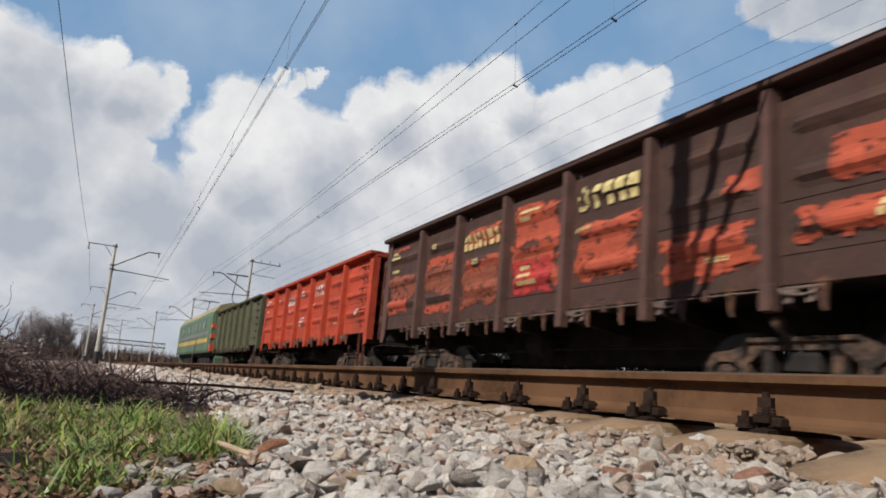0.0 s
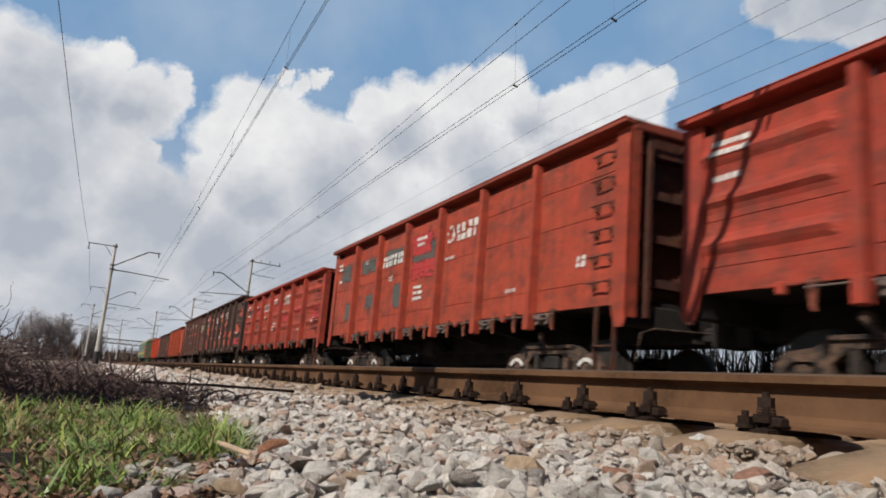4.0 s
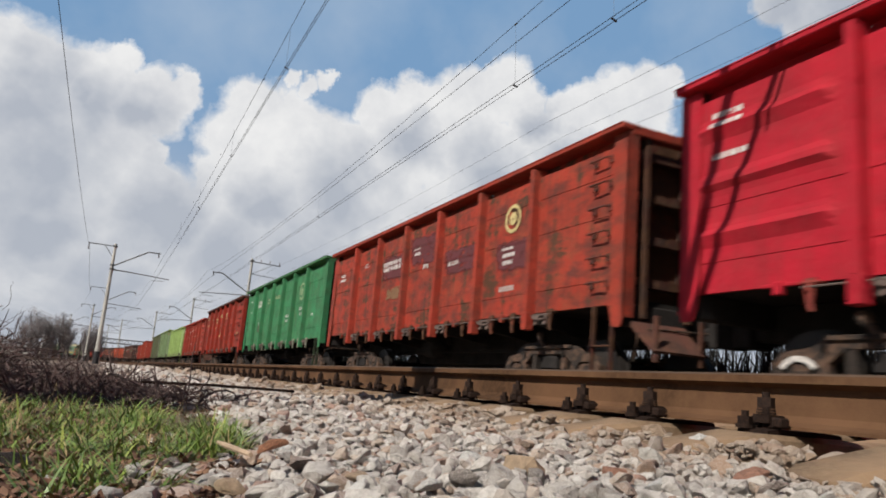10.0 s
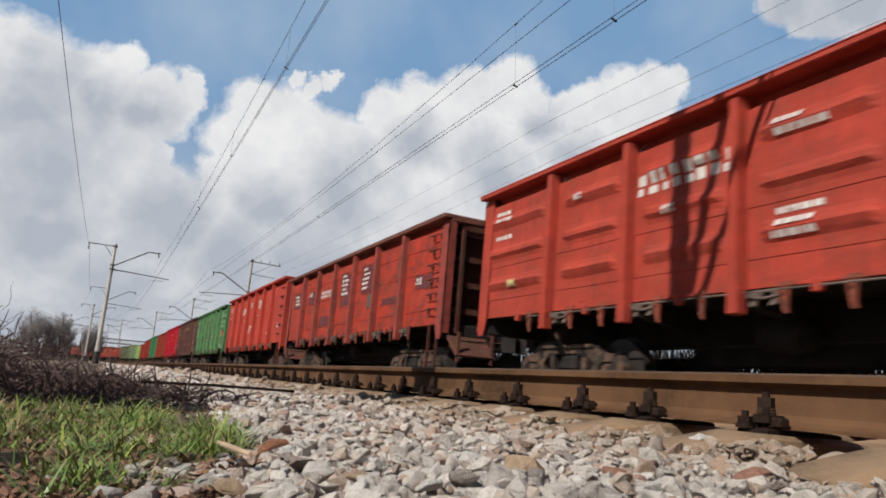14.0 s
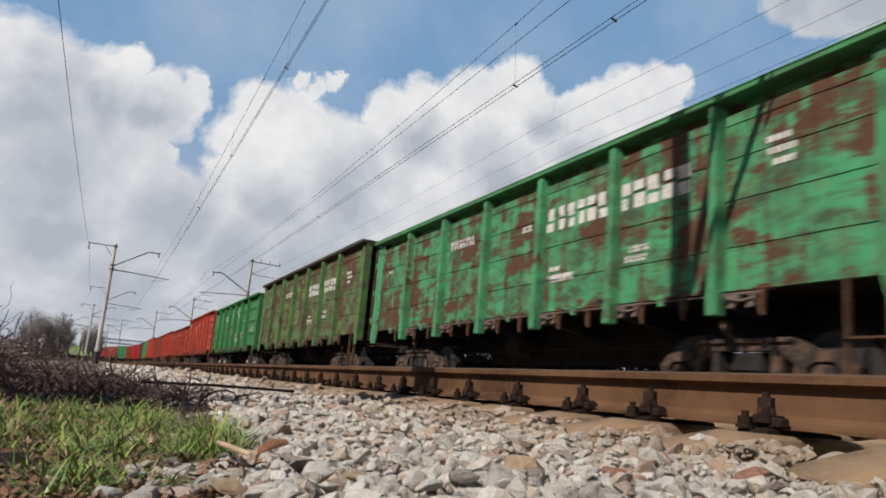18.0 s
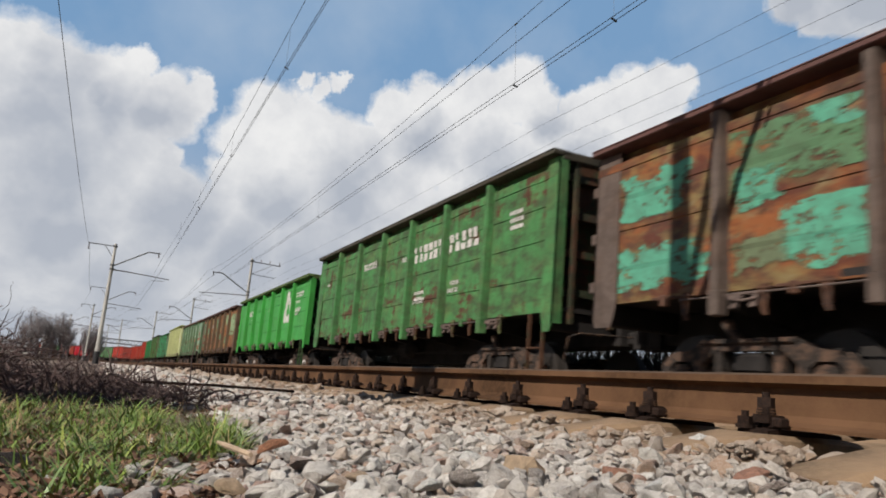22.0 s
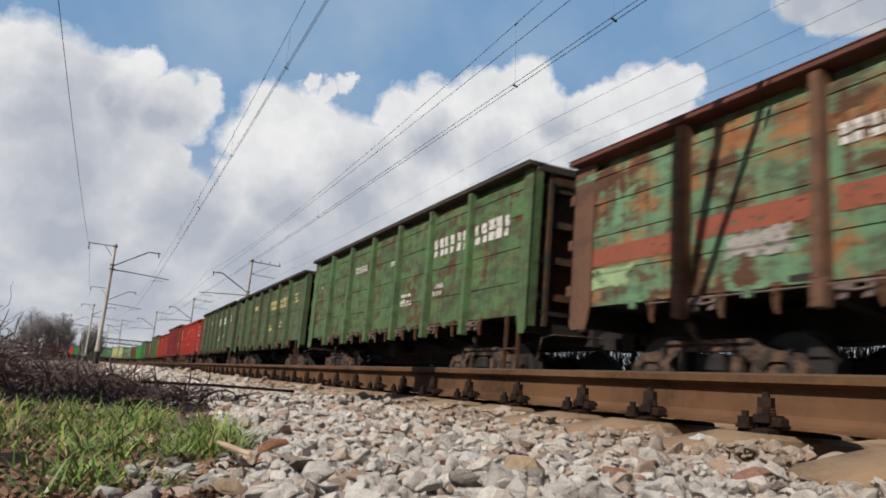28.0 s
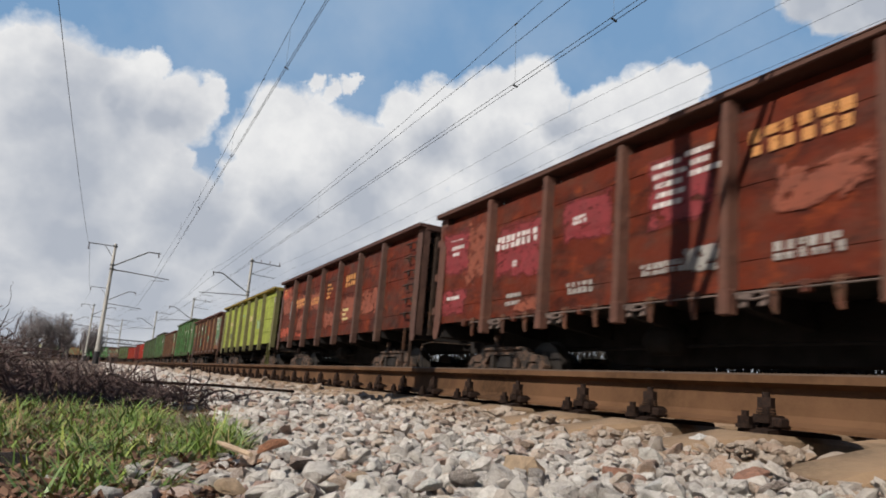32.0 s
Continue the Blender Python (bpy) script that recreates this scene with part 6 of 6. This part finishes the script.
    ob.location, ob.scale, ob.rotation_euler = (0.41, 4.78, -0.315), (0.085, 0.07, 0.06), (0.3, 0.1, 1.6)


# ---- distance ----
def bare_tree(x, y, z, h, spread, seed, label):
    rng = random.Random(seed)
    tree = tagged(new("tree"), label, "tree", "bare trees far off")
    bm, tips = bmesh.new(), []
    tube(bm, [(x, y, z), (x + 0.1, y, z + h * 0.3), (x, y, z + h * 0.55)], [h * 0.03, h * 0.022, h * 0.014], 7)
    part("trunk", bm, TREE_BARK, tree)
    bm = bmesh.new()
    for k in range(26):
        a, lean = rng.uniform(0, 6.3), rng.uniform(0.05, 0.42)
        p = Vector((x, y, z + h * rng.uniform(0.15, 0.55)))
        d = Vector((math.cos(a) * lean, math.sin(a) * lean, 1)).normalized()
        pts = [p]
        for q in range(4):
            d = (d + Vector((rng.gauss(0, 0.15), rng.gauss(0, 0.15), 0.08))).normalized()
            pts.append(pts[-1] + d * h * 0.12)
            tips.append(pts[-1].copy())
        tube(bm, pts, [h * 0.011, h * 0.009, h * 0.007, h * 0.005, h * 0.003], 5)
    part("branchwork", bm, TREE_BARK, tree)
    vs, fs = [], []
    for p in tips:
        for k in range(9):
            d = Vector((rng.gauss(0, 1), rng.gauss(0, 1), rng.gauss(0.6, 0.8))).normalized()
            L, w = h * rng.uniform(0.05, 0.13), h * 0.0035
            q = p + Vector((rng.gauss(0, 1), rng.gauss(0, 1), rng.gauss(0, 1))) * h * 0.03 * spread
            s = d.cross(Vector((rng.gauss(0, 1), rng.gauss(0, 1), 0.1))).normalized() * w
            b0 = len(vs)
            vs += [tuple(q - s), tuple(q + s), tuple(q + d * L)]
            fs.append((b0, b0 + 1, b0 + 2))
    me = bpy.data.meshes.new("crown")
    me.from_pydata(vs, [], fs)
    me.materials.append(TREE_BARK)
    put("crown", me, tree, label="fine bare twigs")


def scrub(name, spots, height, seed, material, label, per=60, width=0.02):
    """Leafless bushes: many thin stems fanned out of each spot."""
    rng = random.Random(seed)
    vs, fs = [], []
    for x, y, z, s in spots:
        for k in range(per):
            a, lean = rng.uniform(0, 6.3), abs(rng.gauss(0, 0.5))
            p = Vector((x + rng.gauss(0, 0.35 * s), y + rng.gauss(0, 0.35 * s), z + rng.uniform(0, 0.4) * height * s))
            d = Vector((math.cos(a) * lean, math.sin(a) * lean, 1)).normalized()
            L, b0 = height * s * rng.uniform(0.3, 0.8), len(vs)
            w = Vector((-d.y, d.x, 0)) if abs(d.z) < 0.999 else Vector((1, 0, 0))
            w = Vector((rng.gauss(0, 1), rng.gauss(0, 1), 0)).normalized() * width * s
            vs += [tuple(p - w), tuple(p + w), tuple(p + d * L)]
            fs.append((b0, b0 + 1, b0 + 2))
    me = bpy.data.meshes.new(name)
    me.from_pydata(vs, [], fs)
    me.materials.append(material)
    return tagged(put(name, me), label, "scrub", kind="stuff")


# bark grey lightened, so distance haze is in its colour
TREE_BARK = plain("hazed_grey_brown_bark", (0.24, 0.21, 0.205), 0.9, 0.0, 0.3, 2, 0.2)
SCRUB = plain("dry_scrub", (0.095, 0.062, 0.048), 0.9, 0.0, 0.4, 0.5, 0.1, (0.15, 0.105, 0.075))
# both near black: the shade behind the train is put into these colours
SHADE_SOIL = plain("shade_bank_soil", (0.02, 0.016, 0.013), 0.95, 0.0, 0.8, 3, 0.5, (0.06, 0.052, 0.045))
SHADE_SCRUB = plain("shade_scrub", (0.05, 0.04, 0.03), 0.95, 0.0, 0.4, 0.5, 0.1)


def make_distance():
    for k, (x, y, h) in enumerate(((-13.4, 150, 7.4), (-12.3, 152, 8.9), (-11.0, 149, 8.0), (-9.8, 151, 8.3), (-8.7, 150, 8.4), (-7.6, 153, 8.5), (-6.7, 151, 7.8), (-6.0, 150, 7.0), (-3.4, 149, 7.0), (-2.5, 152, 7.4), (-1.6, 150, 7.0), (-0.8, 151, 6.0))):
        bare_tree(x, y, -0.9, h, 1.0, 300 + k, "leafless grey-brown tree standing beyond the line")
    rng = random.Random(4)
    spots = []
    for k in range(260):
        y = rng.uniform(30, 190)
        s = rng.uniform(0.7, 1.3)
        p, a = track(y, -2.6 - abs(rng.gauss(0, 0.07)) * y)
        spots.append((p.x, p.y, -0.9, s * (0.6 + y / 160)))
    scrub("scrub", spots, 0.55, 5, SCRUB, "dry reddish-brown scrub along the line", 60, 0.016)
    spots = [(-2.2 - rng.uniform(0, 4.0), rng.uniform(9, 30), -0.6, rng.uniform(0.5, 1.0)) for _ in range(120)]
    scrub("scrub", spots, 0.85, 6, SCRUB, "low dry brown scrub behind the brush heap", 50, 0.006)
    # bank added to back the view under the wagons with a dark ground
    bm = bmesh.new()
    rows = []
    for k in range(60):
        y = -30 + 3 * k
        rows.append([bm.verts.new((x + 0.12 * noise.noise((y * 0.7, x, 1)), y, z + 0.12 * noise.noise((y * 0.9, x, 5)))) for x, z in ((9.75, -0.75), (10.2, -0.2), (11.0, 0.15), (11.6, 0.25), (12.6, 0.2), (14.5, 0.0), (21.0, -1.0))])
    for a, b in zip(rows, rows[1:]):
        for i in range(6):
            bm.faces.new((a[i], a[i + 1], b[i + 1], b[i]))
    tagged(part("earth_bank", bm, SHADE_SOIL, None, smooth=True), "added earth bank beyond the far track, near black for the shade beneath the wagons", "bank", kind="structure")
    spots = []
    while len(spots) < 640:
        x, y = rng.uniform(10.0, 11.4), rng.uniform(-6, 90)
        if noise.noise((x * 0.6, y * 0.9, 3)) > -0.12 - 0.01 * y:
            spots.append((x, y, -0.2 + 0.35 * (x - 10), rng.uniform(0.6, 1.25)))
    scrub("scrub", spots, 1.5, 7, SHADE_SCRUB, "bare scrub beyond the far track, darkened for the shade beneath the wagons, sky between it", 46, 0.02)
    spots = []
    for k in range(320):
        a = rng.uniform(-14, 9)
        d = rng.uniform(240, 300)
        spots.append((d * math.sin(radians(a)), d * math.cos(radians(a)), -1.2, rng.uniform(2.2, 3.6)))
    scrub("far_wood", spots, 2.0, 9, SCRUB, "far brown leafless wood on the horizon", 70, 0.05)
    # footbridge across the line
    bridge = tagged(new("footbridge"), "grey steel truss footbridge spanning the line far off", "bridge")
    y, z0, z1 = 285.0, 6.5, 8.0
    for z in (z0, z1):
        bm = bmesh.new()
        box(bm, -2.0, 20.0, y - 0.2, y + 0.2, z - 0.2, z + 0.2)
        part("girder", bm, GALV, bridge)
    for k in range(11):
        bm = bmesh.new()
        x = -2 + 2 * k
        tube(bm, [(x, y, z0), (x + 1, y, z1), (x + 2, y, z0)], 0.12, 5)
        part("brace", bm, GALV, bridge)
    for x in (-1.6, 9.0, 19.4):
        bm = bmesh.new()
        tube(bm, [(x, y, -1), (x, y, z0)], 0.3, 8)
        part("pier", bm, CONCRETE, bridge)
    # a low shed behind the wood
    wall = plain("pale_plaster", (0.42, 0.40, 0.37), 0.9, 0.0, 0.2, 0.3, 0.1)
    roof = plain("grey_roof", (0.16, 0.15, 0.15), 0.9, 0.0, 0.2, 0.3, 0.1)
    for x, y, w, h in ((-26.0, 180.0, 12.0, 2.4),):
        house = tagged(new("shed"), "low pale shed with a grey roof far off", "shed")
        bm = bmesh.new()
        box(bm, x, x + w, y, y + 6, -1.2, h - 0.8)
        part("wall", bm, wall, house)
        bm = bmesh.new()
        prism(bm, [(y - 0.4, h - 0.8), (y + 3, h + 0.6), (y + 6.4, h - 0.8)], "x", x - 0.3, x + w + 0.3)
        part("roof", bm, roof, house)


# ---- the locomotive ----
LOCO = []
LOCO_HALF = 10.6


def make_loco():
    green = plain("loco_green", (0.07, 0.125, 0.07), 0.6, 0.0, 0.25, 2, 0.1, (0.10, 0.13, 0.085))
    light = plain("loco_light_green", (0.09, 0.15, 0.085), 0.6, 0.0, 0.25, 2, 0.1)
    grey = plain("loco_grey_band", (0.13, 0.14, 0.14), 0.5, 0.0, 0.2, 2, 0.1)
    yellow = plain("loco_yellow_band", (0.42, 0.28, 0.07), 0.6, 0.0, 0.2, 2, 0.1)
    redp = plain("loco_red_paint", (0.55, 0.07, 0.035), 0.45, 0.0, 0.15, 4, 0.1)
    cream = plain("loco_cream_roof", (0.30, 0.25, 0.14), 0.7, 0.0, 0.2, 2, 0.1)
    glass, _, b = nodes_of("dark_window_glass")
    b.inputs["Base Color"].default_value, b.inputs["Roughness"].default_value = (0.02, 0.025, 0.03, 1), 0.08
    lo = tagged(new("electric_locomotive"), "green electric locomotive, yellow-and-grey striped, red-marked cab end", "locomotive")
    H = LOCO_HALF
    bm = bmesh.new()
    prism(bm, [(-1.5, 1.15), (-1.56, 1.3), (-1.56, 3.35), (-1.5, 3.55), (1.5, 3.55), (1.56, 3.35), (1.56, 1.3), (1.5, 1.15)], "y", -H + 0.35, H - 0.35)
    prism(bm, [(-1.4, 1.2), (-1.46, 3.4), (1.46, 3.4), (1.4, 1.2)], "y", -H, -H + 0.37)
    prism(bm, [(-1.4, 1.2), (-1.46, 3.4), (1.46, 3.4), (1.4, 1.2)], "y", H - 0.37, H)
    part("body", bm, green, lo)
    bm = bmesh.new()
    prism(bm, [(-1.5, 3.56), (-1.25, 3.95), (-0.6, 4.15), (0.6, 4.15), (1.25, 3.95), (1.5, 3.56)], "y", -H + 0.1, H - 0.1)
    part("roof", bm, cream, lo)
    for name, z0, z1, m in (("grey_stripe", 2.2, 2.45, grey), ("yellow_stripe", 1.75, 2.02, yellow)):
        bm = bmesh.new()
        box(bm, -1.572, -1.555, -H + 1.6, H - 0.4, z0, z1)
        part(name, bm, m, lo)
    for z0, z1 in ((2.55, 2.8), (1.95, 2.2), (1.2, 1.6)):
        bm = bmesh.new()
        box(bm, -1.57, -0.6, -H - 0.012, -H + 0.6, z0, z1)
        part("red_marking", bm, redp, lo)
    for k in range(7):
        bm = bmesh.new()
        box(bm, -1.58, -1.54, -7.0 + 2.2 * k, -6.2 + 2.2 * k, 2.65, 3.15, 0.02)
        part("louvre" if k % 2 else "side_window", bm, grey if k % 2 else glass, lo)
    for y in (-H + 1.35, H - 1.35):
        bm = bmesh.new()
        box(bm, -1.585, -1.54, y - 0.3, y + 0.3, 1.3, 3.2, 0.02)
        part("cab_door", bm, light, lo)
    for x in (-0.8, 0.8):
        bm = bmesh.new()
        box(bm, x - 0.55, x + 0.55, -H - 0.015, -H + 0.02, 2.65, 3.25, 0.01)
        part("cab_window", bm, glass, lo)
    for s in (-1, 1):
        bm = bmesh.new()
        y = s * 6.2
        tube(bm, [(0, y - 0.9, 4.3), (0, y + 0.5, 4.9), (0, y - 0.6, 5.5 if s > 0 else 6.3)], 0.04, 6)
        tube(bm, [(-0.7, y - 0.6, 5.5 if s > 0 else 6.3), (0.7, y - 0.6, 5.5 if s > 0 else 6.3)], 0.05, 6)
        tube(bm, [(-0.5, y - 1.0, 4.3), (0.5, y - 1.0, 4.3)], 0.06, 6)
        part("pantograph", bm, GALV, lo)
    for y in (-3, -1, 1.5, 3.5):
        bm = bmesh.new()
        insulator(bm, (0.4, y, 4.12), (0, 0, 0.35), 4, 0.09)
        part("roof_insulator", bm, CERAMIC, lo)
    bm = bmesh.new()
    box(bm, -1.3, 1.3, -H + 0.3, H - 0.3, 0.95, 1.16)
    part("underframe", bm, UNDER, lo)
    for yb in (-5.2, 5.2):
        bm = bmesh.new()
        for s in (-1, 1):
            prism(bm, [(-2.9, 0.55), (-2.9, 0.8), (-2.2, 0.95), (2.2, 0.95), (2.9, 0.8), (2.9, 0.55), (1.9, 0.5), (-1.9, 0.5)], "x", s * 1.1 - 0.08, s * 1.1 + 0.08)
            for y in (-2.1, 0, 2.1):
                disc(bm, s * 1.12 - 0.1, s * 1.12 + 0.1, y, 0.6, 0.2, 12)
        bg = part("bogie", bm, UNDER, lo)
        bg.location = (0, yb, 0)
        for y in (-2.1, 0.0, 2.1):
            w = put("wheelset", cached("wheelset", wheelset_mesh), bg)
            w.matrix_parent_inverse = Matrix.Translation((0, y, 0.475))
            WHEELS.append(w)
    for s in (-1, 1):
        put("coupler", cached("coupler", coupler_mesh), lo, (0, s * (H - 0.1), 0), turn=0 if s > 0 else math.pi)
        bm = bmesh.new()
        prism(bm, [(s * (H - 0.5), 0.3), (s * (H + 0.05), 0.22), (s * (H + 0.05), 0.85), (s * (H - 0.3), 1.1)], "x", -1.2, 1.2)
        part("pilot", bm, green, lo)
    LOCO.append(lo)


make_ground()
make_tracks()
make_overhead()
make_clouds()
make_distance()
make_loco()
make_train()
make_verge()
make_ballast()
motions()
